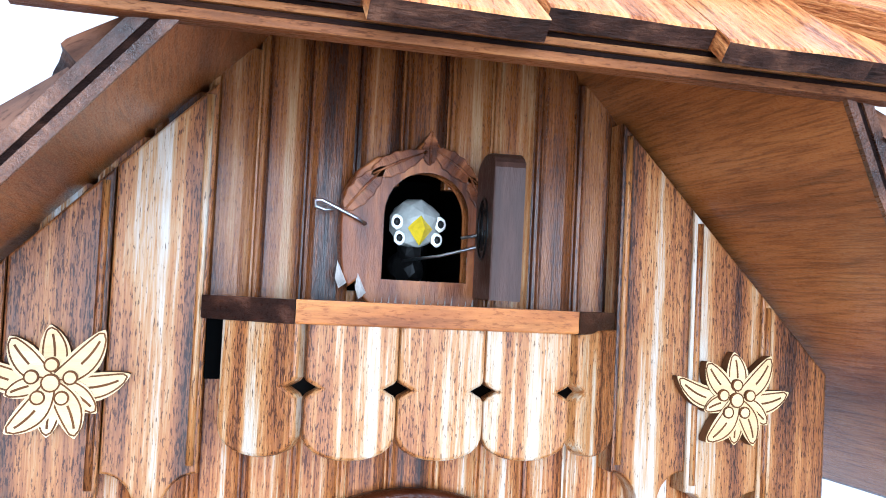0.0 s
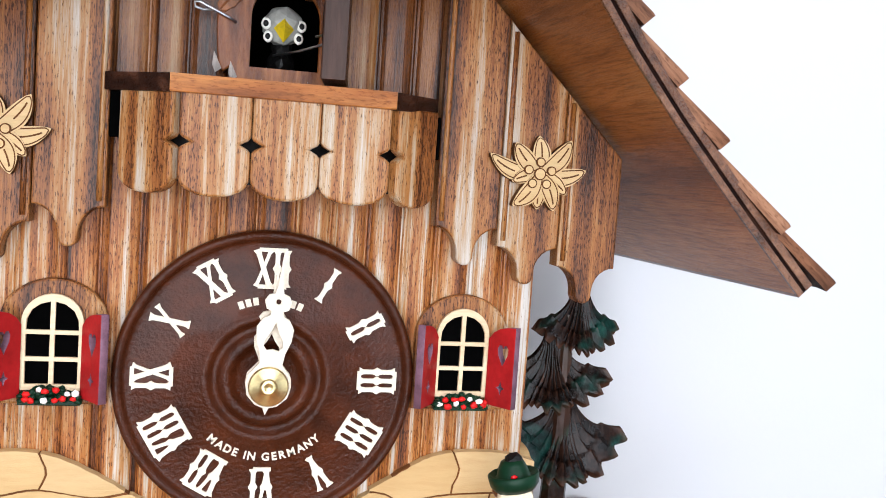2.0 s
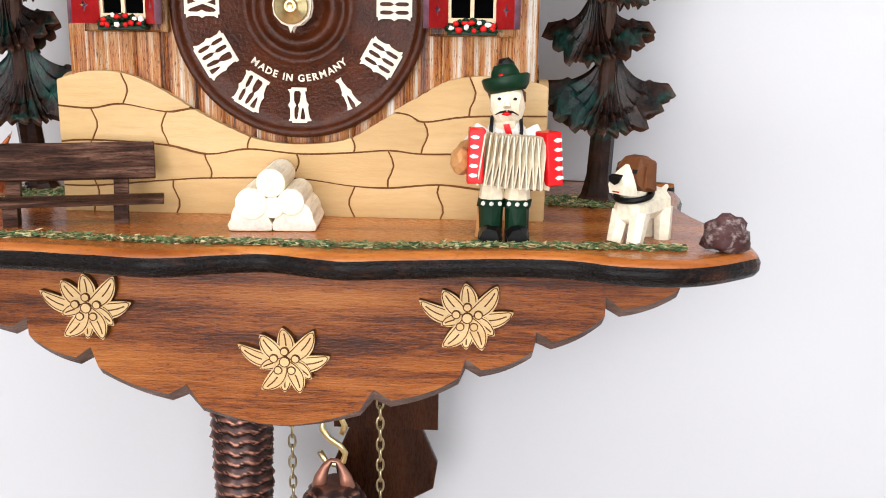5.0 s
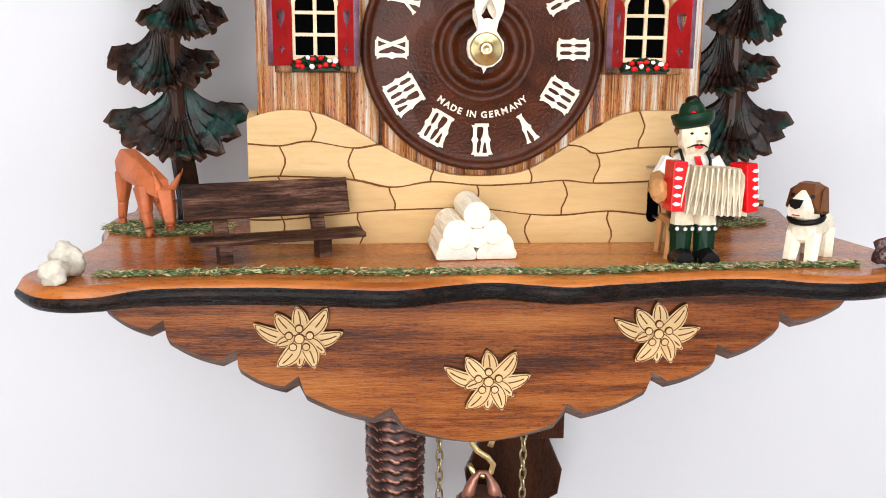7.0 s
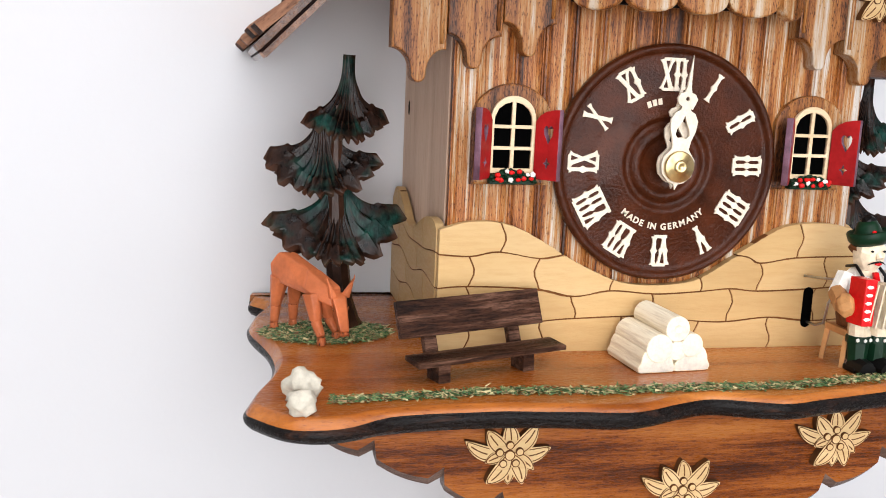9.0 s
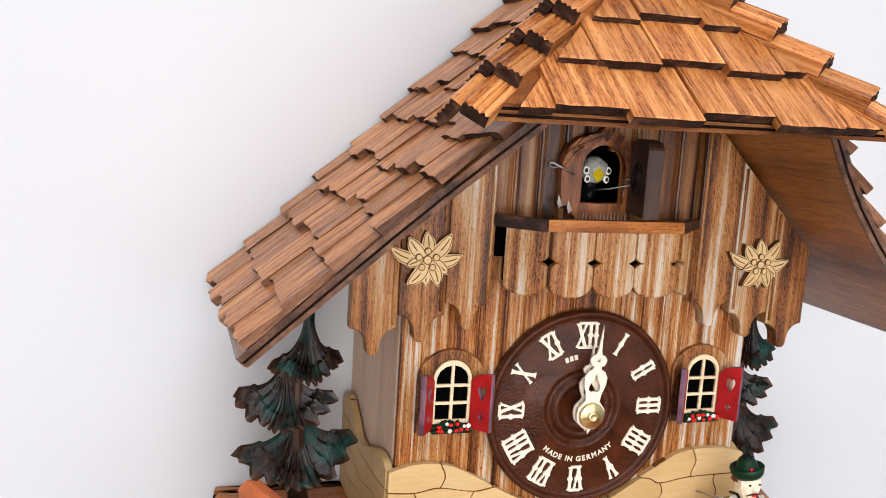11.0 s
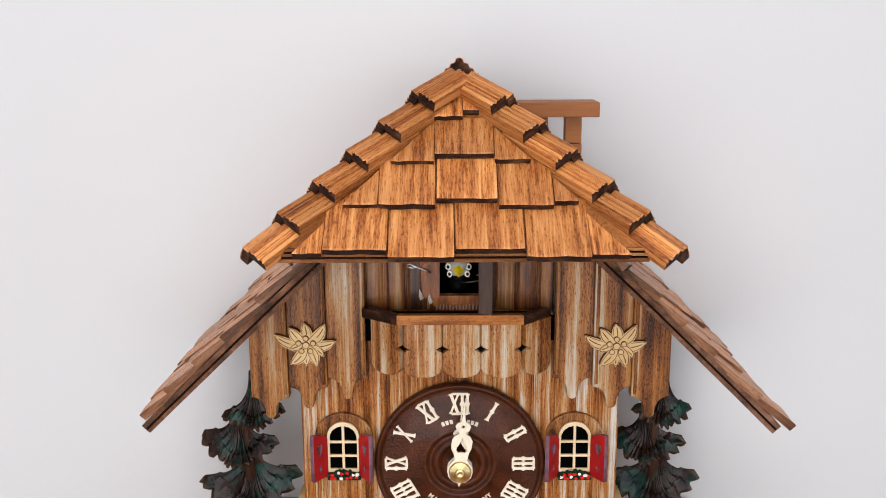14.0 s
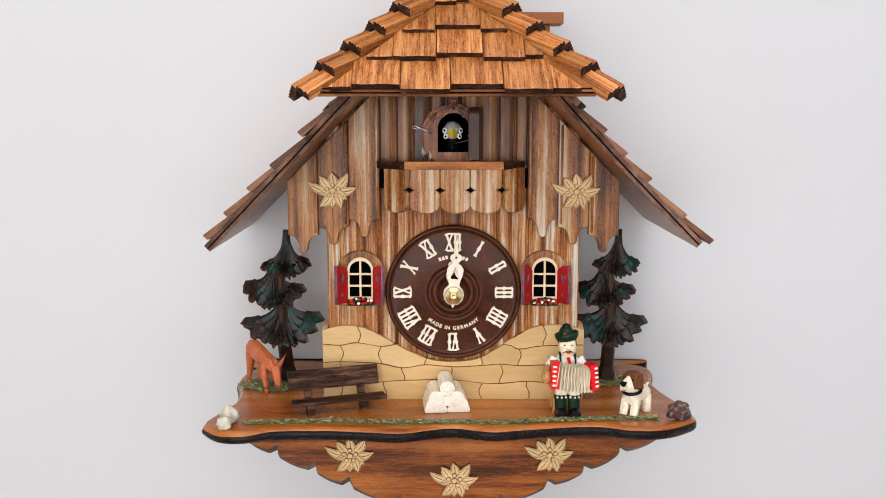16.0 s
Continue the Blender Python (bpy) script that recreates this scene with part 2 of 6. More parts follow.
M_RAIL = wood("orange_rail_wood", ((0.32, (0.24, 0.080, 0.021)), (0.5, (0.42, 0.168, 0.046)), (0.68, (0.54, 0.245, 0.075))), "x", 110.0, 600.0, 0.1, 0.36, 0.5, 0.45, 0.0, 0.6, 0.0006, 0.0, 0.4, 0.4)
M_SIDERAIL = wood("dark_rail_wood", ((0.34, (0.014, 0.007, 0.006)), (0.52, (0.045, 0.019, 0.012)), (0.70, (0.12, 0.055, 0.034))), "x", 160.0, 700.0, 0.12, 0.3, 0.6, 0.4, 0.3, 0.6, 0.0006)
M_DARKWOOD = wood("dark_stained_wood", ((0.36, (0.026, 0.012, 0.008)), (0.49, (0.080, 0.035, 0.020)), (0.61, (0.18, 0.097, 0.066))), "x", 260.0, 1100.0, 0.10, 0.5, 0.2, 0.25, 0.3, 0.9, 0.0012, 0.0, 0.6)
M_CUTEDGE = wood("grey_brown_cut_edge", ((0.3, (0.075, 0.048, 0.038)), (0.55, (0.15, 0.10, 0.083)), (0.72, (0.24, 0.17, 0.14))), "x", 110.0, 500.0, 0.15, 0.4, 0.3, 0.5, 0.3, 0.5, 0.0006)
M_MAPLE = wood("pale_maple_veneer", ((0.25, (0.46, 0.305, 0.148)), (0.5, (0.52, 0.358, 0.182)), (0.75, (0.58, 0.417, 0.235))), "x", 30.0, 500.0, 0.15, 0.42, 0.25, 0.82, 0.9, 0.3, shade=0.06)
M_JOINT = paint("burnt_joint", (0.19, 0.08, 0.026), 0.7, 0.3)
M_DIAL = paint("dial_brown", (0.086, 0.025, 0.009), 0.30, 0.5, 330.0, coat=0.3, relief=0.003)
M_CREAM = paint("cream_numeral", (0.72, 0.63, 0.52), 0.5, 0.1, 400.0)
M_ORNAMENT = wood("laser_cut_maple", ((0.3, (0.53, 0.37, 0.195)), (0.7, (0.63, 0.47, 0.275))), "x", 60.0, 700.0, 0.12, 0.45, 0.15, 0.8, 0.4, 0.35)
M_FRAME = wood("pale_window_wood", ((0.3, (0.60, 0.46, 0.30)), (0.7, (0.71, 0.58, 0.42))), "x", 60.0, 700.0, 0.12, 0.45, 0.15, 0.8, 0.4, 0.35)
M_SCORCH = paint("scorched_line", (0.15, 0.06, 0.018), 0.7, 0.3)
M_CHAR = paint("scorched_edge", (0.16, 0.075, 0.03), 0.7, 0.4)
M_BRASS = paint("polished_brass", (0.80, 0.65, 0.36), 0.33, 0.12, 300.0, 1.0)
M_CHAIN = paint("antique_brass_wire", (0.52, 0.43, 0.27), 0.33, 0.3, 500.0, 1.0)
M_STEEL = paint("steel_wire", (0.55, 0.55, 0.56), 0.3, 0.2, 500.0, 1.0)
M_RED = paint("red_shutter_paint", (0.38, 0.020, 0.022), 0.42, 0.3, 300.0, coat=0.1)
M_MAUVE = paint("mauve_plywood_edge", (0.22, 0.12, 0.16), 0.6, 0.45, 700.0)
# Black for hollows: the dark inside them is put into the colour.
M_BLACK = paint("black_hollow_shade", (0.004, 0.004, 0.004), 0.9, 0.2)
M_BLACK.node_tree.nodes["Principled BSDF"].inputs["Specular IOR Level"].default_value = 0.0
# Unseen walls, kept grey to hold down bounce and reflections on the clock.
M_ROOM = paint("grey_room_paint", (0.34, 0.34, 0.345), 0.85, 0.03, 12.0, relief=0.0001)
M_SOUTH = paint("dim_room_paint", (0.24, 0.24, 0.245), 0.85, 0.03, 12.0, relief=0.0001)
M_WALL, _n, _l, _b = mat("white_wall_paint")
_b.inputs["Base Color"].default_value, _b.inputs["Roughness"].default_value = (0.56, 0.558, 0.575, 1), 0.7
bump(_n, _l, _b, noise_tex(_n, _l, coords(_n, _l, (1, 1, 1)), 350.0, 4.0), 0.12, 0.0004)
M_CARVED = wood("carved_brown_wood", ((0.35, (0.075, 0.024, 0.010)), (0.5, (0.17, 0.06, 0.022)), (0.65, (0.33, 0.14, 0.06))), "z", 160.0, 700.0, 0.3, 0.28, 0.9, 0.5, 0.2, 0.5, 0.0012)
M_SURROUND = wood("carved_orange_brown_wood", ((0.36, (0.075, 0.024, 0.009)), (0.5, (0.22, 0.078, 0.025)), (0.65, (0.36, 0.15, 0.052))), "z", 110.0, 600.0, 0.2, 0.28, 0.9, 0.5, 0.2, 0.5, 0.0006)
M_CHIP = paint("chipped_pale_edge", (0.50, 0.44, 0.40), 0.35, 0.5, 500.0, coat=0.4)
M_DOOR = wood("brown_door_wood", ((0.35, (0.055, 0.028, 0.020)), (0.65, (0.13, 0.07, 0.052))), "z", 90.0, 700.0, 0.12, 0.4, 0.3, 0.6, 0.2, 0.35)
M_CHIM = wood("chimney_wood", ((0.3, (0.24, 0.095, 0.035)), (0.6, (0.36, 0.16, 0.065))), "x", 60.0, 600.0, 0.1, 0.45, 0.2, 0.7, 0.3, 0.3)
M_PENDULUM = wood("dark_brown_gloss", ((0.3, (0.030, 0.011, 0.005)), (0.7, (0.085, 0.030, 0.012))), "z", 60.0, 500.0, 0.1, 0.26, 1.6, 0.6, 0.3, 0.3)
M_LOG = paint("bare_pale_wood", (0.68, 0.62, 0.54), 0.6, 0.14, 300.0, relief=0.0003)
M_BARK = wood("peeled_log_side", ((0.3, (0.70, 0.60, 0.45)), (0.6, (0.82, 0.74, 0.60))), "y", 90.0, 700.0, 0.08, 0.6, 0.0, 0.6, 0.5, 0.5)
M_DEER = paint("orange_brown_stain", (0.47, 0.155, 0.066), 0.38, 0.3, 220.0, coat=0.25)
M_FUR = paint("cream_paint", (0.73, 0.65, 0.52), 0.5, 0.12, 260.0)
M_BROWN = paint("brown_paint", (0.17, 0.07, 0.03), 0.45, 0.3, 260.0)
M_INK = paint("black_paint", (0.012, 0.011, 0.011), 0.35, 0.3, 260.0)
M_SKIN = paint("ivory_paint", (0.78, 0.66, 0.50), 0.45, 0.08, 260.0)
M_TAN = paint("tan_paint", (0.50, 0.27, 0.12), 0.45, 0.2, 260.0)
M_WHITE = paint("white_paint", (0.80, 0.76, 0.70), 0.5, 0.1, 260.0)
M_GREEN = paint("green_paint", (0.010, 0.042, 0.020), 0.4, 0.45, 260.0)
M_SCARLET = paint("scarlet_paint", (0.58, 0.022, 0.02), 0.4, 0.15, 260.0)
M_LACQUER = paint("red_lacquer", (0.62, 0.012, 0.016), 0.25, 0.08, 260.0, coat=0.4)
M_PAPER = paint("folded_card", (0.64, 0.55, 0.42), 0.65, 0.2, 400.0)
M_GREY = paint("grey_paint", (0.36, 0.35, 0.32), 0.5, 0.2, 260.0)
M_YELLOW = paint("yellow_paint", (0.75, 0.55, 0.02), 0.45, 0.1, 260.0)
M_COPPER, _n, _l, _b = mat("antique_copper")
_geo = _n.new("ShaderNodeNewGeometry")
_worn = ramp(_n, _l, _geo.outputs["Pointiness"], ((0.47, (0.012, 0.008, 0.008)), (0.515, (0.07, 0.03, 0.024)), (0.56, (0.46, 0.21, 0.14))))
_l.new(mix(_n, _l, 0.6, _worn, mix(_n, _l, noise_tex(_n, _l, coords(_n, _l, (1, 1, 1)), 260.0), (0.25, 0.25, 0.25), (1.4, 1.3, 1.3)), "MULTIPLY"), _b.inputs["Base Color"])
_b.inputs["Metallic"].default_value, _b.inputs["Roughness"].default_value = 0.55, 0.42
M_PALEROCK = paint("pale_limestone", (0.56, 0.51, 0.43), 0.85, 0.2, 300.0, relief=0.0006)
M_REDROCK = paint("maroon_pebble", (0.10, 0.05, 0.048), 0.55, 0.4, 420.0, spots=(0.30, 0.235, 0.22), relief=0.0008)


def tree_paint():
    """Nearly black brown stain, brushed green here and there, rubbed brown on the ridges of the knife cuts, glossy;
    crease shade is put into the hollows.
    """
    m, n, l, b = mat("carved_fir_stain")
    v = coords(n, l, (1, 1, 1), per_object=0.3)
    patch = ramp(n, l, noise_tex(n, l, v, 45.0, 3.0), ((0.51, (0, 0, 0)), (0.60, (1, 1, 1))))
    dark = mix(n, l, ramp(n, l, noise_tex(n, l, v, 120.0, 4.0, 0.65), ((0.38, (0, 0, 0)), (0.68, (1, 1, 1)))), (0.003, 0.0018, 0.0014), (0.026, 0.0105, 0.0065))
    green = mix(n, l, ramp(n, l, noise_tex(n, l, v, 150.0, 4.0, 0.65), ((0.36, (0, 0, 0)), (0.68, (1, 1, 1)))), (0.002, 0.010, 0.009), (0.012, 0.055, 0.042))
    grain = noise_tex(n, l, coords(n, l, (1, 1, 0.3), per_object=0.3), 700.0, 4.0, 0.65)
    stain = mix(n, l, patch, dark, green)
    stain = mix(n, l, 0.6, stain, mix(n, l, 1.0, stain, ramp(n, l, grain, ((0.36, (0.3, 0.3, 0.3)), (0.58, (1.3, 1.3, 1.3)))), "MULTIPLY"))
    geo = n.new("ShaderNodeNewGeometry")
    # Hollows of the cuts multiplied darker: crease shade in the colour.
    crease_shade = ramp(n, l, geo.outputs["Pointiness"], ((0.44, (0.15, 0.15, 0.15)), (0.50, (1, 1, 1))))
    stain = mix(n, l, 1.0, stain, crease_shade, "MULTIPLY")
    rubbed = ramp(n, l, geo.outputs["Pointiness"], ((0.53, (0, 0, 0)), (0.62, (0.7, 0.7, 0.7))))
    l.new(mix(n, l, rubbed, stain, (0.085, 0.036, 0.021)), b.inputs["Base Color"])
    b.inputs["Roughness"].default_value, b.inputs["Coat Weight"].default_value, b.inputs["Coat Roughness"].default_value = 0.24, 0.0, 0.1
    b.inputs["Specular IOR Level"].default_value = 0.15
    bump(n, l, b, grain, 0.4, 0.0005)
    return m


M_FIR = tree_paint()


def moss_paint():
    m, n, l, b = mat("dried_moss")
    g = n.new("ShaderNodeNewGeometry")
    l.new(ramp(n, l, g.outputs["Random Per Island"], ((0.0, (0.025, 0.06, 0.02)), (0.33, (0.07, 0.165, 0.055)), (0.52, (0.17, 0.235, 0.08)), (0.70, (0.44, 0.39, 0.19)), (0.9, (0.56, 0.42, 0.22)), (1.0, (0.16, 0.07, 0.03)))), b.inputs["Base Color"])
    b.inputs["Roughness"].default_value = 0.7
    return m


M_MOSS = moss_paint()

# ---- building helpers, in millimetres ----
MM = 0.001
TOP = 1.5  # the platform's upper face


def thing(name, label, category, at=(0, 0, 0), group="", kind=""):
    ob = new(name)
    ob.empty_display_size = 0.01
    ob.location = [v * MM for v in at]
    return tagged(ob, label, category, group, kind)


def part(name, bm, material, parent, label="", smooth=False, m=None):
    """Links a bmesh, drawn in millimetres, as one mesh object under a thing or a part."""
    me = bpy.data.meshes.new(name)
    bmesh.ops.scale(bm, vec=(MM, MM, MM), verts=bm.verts)
    bmesh.ops.recalc_face_normals(bm, faces=bm.faces)
    bm.to_mesh(me)
    bm.free()
    for x in material if isinstance(material, (list, tuple)) else [material]:
        me.materials.append(x)
    if smooth:
        me.polygons.foreach_set("use_smooth", [True] * len(me.polygons))
    ob = new(name, me)
    ob.parent = parent
    if m is not None:
        ob.matrix_basis = m
    return tagged(ob, label)


def piece(name, me, parent, m):
    """One more object on a mesh that is already made."""
    ob = new(name, me)
    ob.parent, ob.matrix_basis = parent, m
    return ob


def at(x, y, z, rx=0, ry=0, rz=0):
    return pose(x * MM, y * MM, z * MM, rx, ry, rz)


def box(bm, x0, x1, y0, y1, z0, z1, bevel=0.0, m=None, mi=0):
    r = bmesh.ops.create_cube(bm, size=1.0)
    vs = r["verts"]
    for v in vs:
        v.co = Vector(((x0 + x1) / 2 + v.co.x * (x1 - x0), (y0 + y1) / 2 + v.co.y * (y1 - y0), (z0 + z1) / 2 + v.co.z * (z1 - z0)))
    fs = list({f for v in vs for f in v.link_faces})
    if bevel:
        es = list({e for v in vs for e in v.link_edges})
        r = bmesh.ops.bevel(bm, geom=es, offset=bevel, segments=2, affect="EDGES", profile=0.5)
        vs = list(r["verts"])
        fs = list({f for v in vs for f in v.link_faces})
    for f in fs:
        f.material_index = mi
    if m is not None:
        bmesh.ops.transform(bm, matrix=m, verts=vs)
    return vs


def prism(bm, poly, y0, y1, bevel=0.0, mi=0, side=None, axis="y"):
    """A polygon in x and z, drawn out from y0 (front) to y1. side: the material of its edge. axis 'z': x and y, from z0 to z1."""
    def co(p, h):
        return (p[0], h, p[1]) if axis == "y" else (p[0], p[1], h)
    a, b = [bm.verts.new(co(p, y0)) for p in poly], [bm.verts.new(co(p, y1)) for p in poly]
    front, back = bm.faces.new(a), bm.faces.new(b[::-1])
    sides = [bm.faces.new((a[i], b[i], b[(i + 1) % len(a)], a[(i + 1) % len(a)])) for i in range(len(a))]
    for f in (front, back):
        f.material_index = mi
    for f in sides:
        f.material_index = mi if side is None else side
    if bevel:
        bmesh.ops.recalc_face_normals(bm, faces=[front, back, *sides])
        bmesh.ops.bevel(bm, geom=list(front.edges), offset=bevel, segments=2, affect="EDGES", profile=0.5)
    return a + b


def plate(loops, y0, y1, bevel=0.0):
    """Closed loops in x and z, the inner ones holes, as a plate from y0 (front) to y1; a new bmesh."""
    cu = bpy.data.curves.new("outline", "CURVE")
    cu.dimensions, cu.fill_mode, cu.extrude, cu.bevel_depth, cu.bevel_resolution = "2D", "BOTH", abs(y1 - y0) / 2 - bevel, bevel, 1
    cu.offset = -bevel
    for loop in loops:
        s = cu.splines.new("POLY")
        s.points.add(len(loop) - 1)
        for p, (x, z) in zip(s.points, loop):
            p.co = (x, z, 0, 1)
        s.use_cyclic_u = True
    ob = bpy.data.objects.new("outline", cu)
    me = ob.to_mesh()
    bm = bmesh.new()
    bm.from_mesh(me)
    ob.to_mesh_clear()
    bpy.data.objects.remove(ob)
    bpy.data.curves.remove(cu)
    bmesh.ops.remove_doubles(bm, verts=bm.verts, dist=0.0005)
    bmesh.ops.transform(bm, matrix=Matrix.Translation((0, (y0 + y1) / 2, 0)) @ pose(0, 0, 0, 90), verts=bm.verts)
    for f in bm.faces:
        f.material_index = 0
    return bm


def edge_material(bm, mi, limit=0.5):
    """Gives the faces round a plate's rim another material."""
    bm.normal_update()
    for f in bm.faces:
        if abs(f.normal.y) < limit:
            f.material_index = mi


def tube(bm, pts, r, segs=8, closed=False, mi=0):
    """A round wire through the points; r: one radius, or one for each point."""
    pts = [Vector(p) for p in pts]
    rs = r if isinstance(r, (list, tuple)) else [r] * len(pts)
    rings, n = [], len(pts)
    up = Vector((0.13, 0.31, 0.94))
    for i, p in enumerate(pts):
        a = pts[(i - 1) % n] if closed or i else p
        b = pts[(i + 1) % n] if closed or i < n - 1 else p
        d = (b - a).normalized()
        u = d.cross(up)
        if u.length < 0.05:
            u = d.cross(Vector((1, 0, 0)))
        u.normalize()
        w = u.cross(d)
        up = w
        rings.append([bm.verts.new(p + (u * math.cos(2 * math.pi * k / segs) + w * math.sin(2 * math.pi * k / segs)) * rs[i]) for k in range(segs)])
    for i in range(n if closed else n - 1):
        a, b = rings[i], rings[(i + 1) % n]
        for k in range(segs):
            f = bm.faces.new((a[k], a[(k + 1) % segs], b[(k + 1) % segs], b[k]))
            f.material_index, f.smooth = mi, True
    if not closed:
        for ring in (rings[0], rings[-1]):
            bm.faces.new(ring).material_index = mi
    return [v for ring in rings for v in ring]


def lathe(bm, profile, segs=48, m=None, mi=0, cap=True):
    """A profile of (radius, height) turned about z."""
    rings = []
    for r, h in profile:
        if r < 1e-6:
            rings.append([bm.verts.new((0, 0, h))])
        else:
            rings.append([bm.verts.new((r * math.cos(2 * math.pi * k / segs), r * math.sin(2 * math.pi * k / segs), h)) for k in range(segs)])
    for a, b in zip(rings, rings[1:]):
        for k in range(segs):
            j = (k + 1) % segs
            vs = [a[k % len(a)], a[j % len(a)], b[j % len(b)], b[k % len(b)]]
            vs = [v for i, v in enumerate(vs) if v not in vs[:i]]
            if len(vs) > 2:
                f = bm.faces.new(vs)
                f.material_index, f.smooth = mi, True
    if cap:
        for ring in (rings[0], rings[-1]):
            if len(ring) > 2:
                bm.faces.new(ring).material_index = mi
    vs = [v for ring in rings for v in ring]
    if m is not None:
        bmesh.ops.transform(bm, matrix=m, verts=vs)
    return vs


def blob(bm, centre, size, sub=2, rough=0.0, seed=0, mi=0, m=None, smooth=True):
    """A ball drawn out to size (half axes), hewn uneven by rough."""
    r = bmesh.ops.create_icosphere(bm, subdivisions=sub, radius=1.0)
    vs = r["verts"]
    for v in vs:
        k = 1 + rough * noise.noise(v.co * 1.7 + Vector((seed * 3.1, seed * 1.7, seed)))
        v.co = Vector((v.co.x * size[0] * k, v.co.y * size[1] * k, v.co.z * size[2] * k))
    for f in {f for v in vs for f in v.link_faces}:
        f.material_index, f.smooth = mi, smooth
    bmesh.ops.transform(bm, matrix=Matrix.Translation(centre) @ (m or Matrix()), verts=vs)
    return vs


def smooth_line(pts, x):
    """The height at x of a soft line through (x, z) points."""
    for (x0, z0), (x1, z1) in zip(pts, pts[1:]):
        if x <= x1:
            k = min(1, max(0, (x - x0) / (x1 - x0)))
            return z0 + (z1 - z0) * k * k * (3 - 2 * k)
    return pts[-1][1]


def spline(pts, steps=6, closed=False):
    """Points of a soft curve through pts."""
    n, out = len(pts), []
    for i in range(n if closed else n - 1):
        p = [Vector(pts[(i + k) % n] if closed else pts[min(max(i + k, 0), n - 1)]) for k in (-1, 0, 1, 2)]
        for s in range(steps):
            t = s / steps
            out.append(tuple(0.5 * (2 * p[1] + (p[2] - p[0]) * t + (2 * p[0] - 5 * p[1] + 4 * p[2] - p[3]) * t * t + (3 * p[1] - p[0] - 3 * p[2] + p[3]) * t ** 3)))
    return out if closed else out + [tuple(pts[-1])]


# ---- the room: the wall behind the clock, unseen sides added around it ----


def slab(name, x0, x1, y0, y1, z0, z1, material=None):
    bm = bmesh.new()
    box(bm, x0, x1, y0, y1, z0, z1)
    return tagged(part(name, bm, material or M_WALL, None), "plain painted surface closing the room", "wall", kind="structure")


slab("wall_north", -1800, 1800, 113, 213, -1350, 1150)
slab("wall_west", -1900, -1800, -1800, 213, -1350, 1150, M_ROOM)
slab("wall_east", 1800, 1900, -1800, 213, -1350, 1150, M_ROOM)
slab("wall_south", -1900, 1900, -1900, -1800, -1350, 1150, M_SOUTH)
tagged(slab("ceiling", -1900, 1900, -1900, 213, 1150, 1250), "plain white ceiling", "ceiling")
tagged(slab("floor", -1900, 1900, -1900, 213, -1450, -1350, M_SIDE), "pale brown wooden floor", "floor")

# ---- the clock's case ----
clock = thing("cuckoo_clock", "carved wooden chalet cuckoo clock with shingled roof on a white wall", "cuckoo clock")


def plank_mesh(name, width, z0, z1, thick=4.0, groove=1.1):
    """A board with coved edges and a bead along one side, front towards -y, about its middle line."""
    prof = [(-width / 2, 0), (-width / 2, -thick + groove), (-width / 2 + 0.5, -thick + groove), (-width / 2 + 0.9, -thick + 0.25), (-width / 2 + 1.7, -thick), (-width / 2 + 2.5, -thick + 0.5),
            (-width / 2 + 3.2, -thick + 0.05), (-width / 4, -thick - 0.25), (width / 4, -thick - 0.25), (width / 2 - 2.2, -thick), (width / 2 - 0.7, -thick + 0.55), (width / 2, -thick + groove), (width / 2, 0)]
    bm = bmesh.new()
    prism(bm, prof, z0, z1, axis="z")
    return bm


bm = bmesh.new()
for x0, x1, z0, z1 in ((-92, -18, 2, 191), (18, 92, 2, 191), (-18, 18, 2, 183), (-18, 18, 219, 260), (-62, -18, 191, 219), (18, 62, 191, 219)):
    box(bm, x0, x1, 5.2, 8.0, z0, z1)
front_wall = part("front_wall", bm, M_RECESS, clock, "striped lacquered plank front")
PLANK = 12.4
for i in range(15):
    xc = -93 + PLANK * (i + 0.5)
    top = min(292.5 - abs(xc), 276)
    cuts = [(2, 176), (176.4, 183), (216 if abs(xc) < 6 else 211, top)] if -20 < xc < 18 else [(2, top)]
    if len(cuts) == 1 and abs(xc) < 64:
        cuts = [(2, 176), (176.4, top)]
    for z0, z1 in cuts:  # the gable's planks, above the balcony: brown stain darkened further for the roof's shade
        part("plank", plank_mesh("plank", PLANK, z0, z1, 5.0), M_STAINED_SHADED if z0 > 100 else M_ZEBRA, front_wall).location = (xc * MM, 0.0050, 0)

for s in (-1, 1):
    bm = bmesh.new()
    box(bm, s * 90 - 3, s * 90 + 3, 8.1, 112, 2, 190, 0.3)
    side = part("side_wall", bm, M_SIDE, clock, "pale brown plain side board")
    # Black patch on the uncut board stands for the hole's dark.
    bm = bmesh.new()
    prism(bm, [(98.4 + 1.6 * math.cos(a), 99.6 + 3.6 * math.sin(a)) for a in np.linspace(0, 2 * math.pi, 17)[:-1]], -0.1, 0.1)
    part("sound_slot", bm, M_BLACK, side, "small black slot", m=at(s * 93.12, 0, 0, 0, 0, 90))
bm = bmesh.new()
prism(bm, [(-86, 2), (86, 2), (86, 198), (4, 280), (-4, 280), (-86, 198)], 106, 112)
part("back_board", bm, M_SIDE, clock)

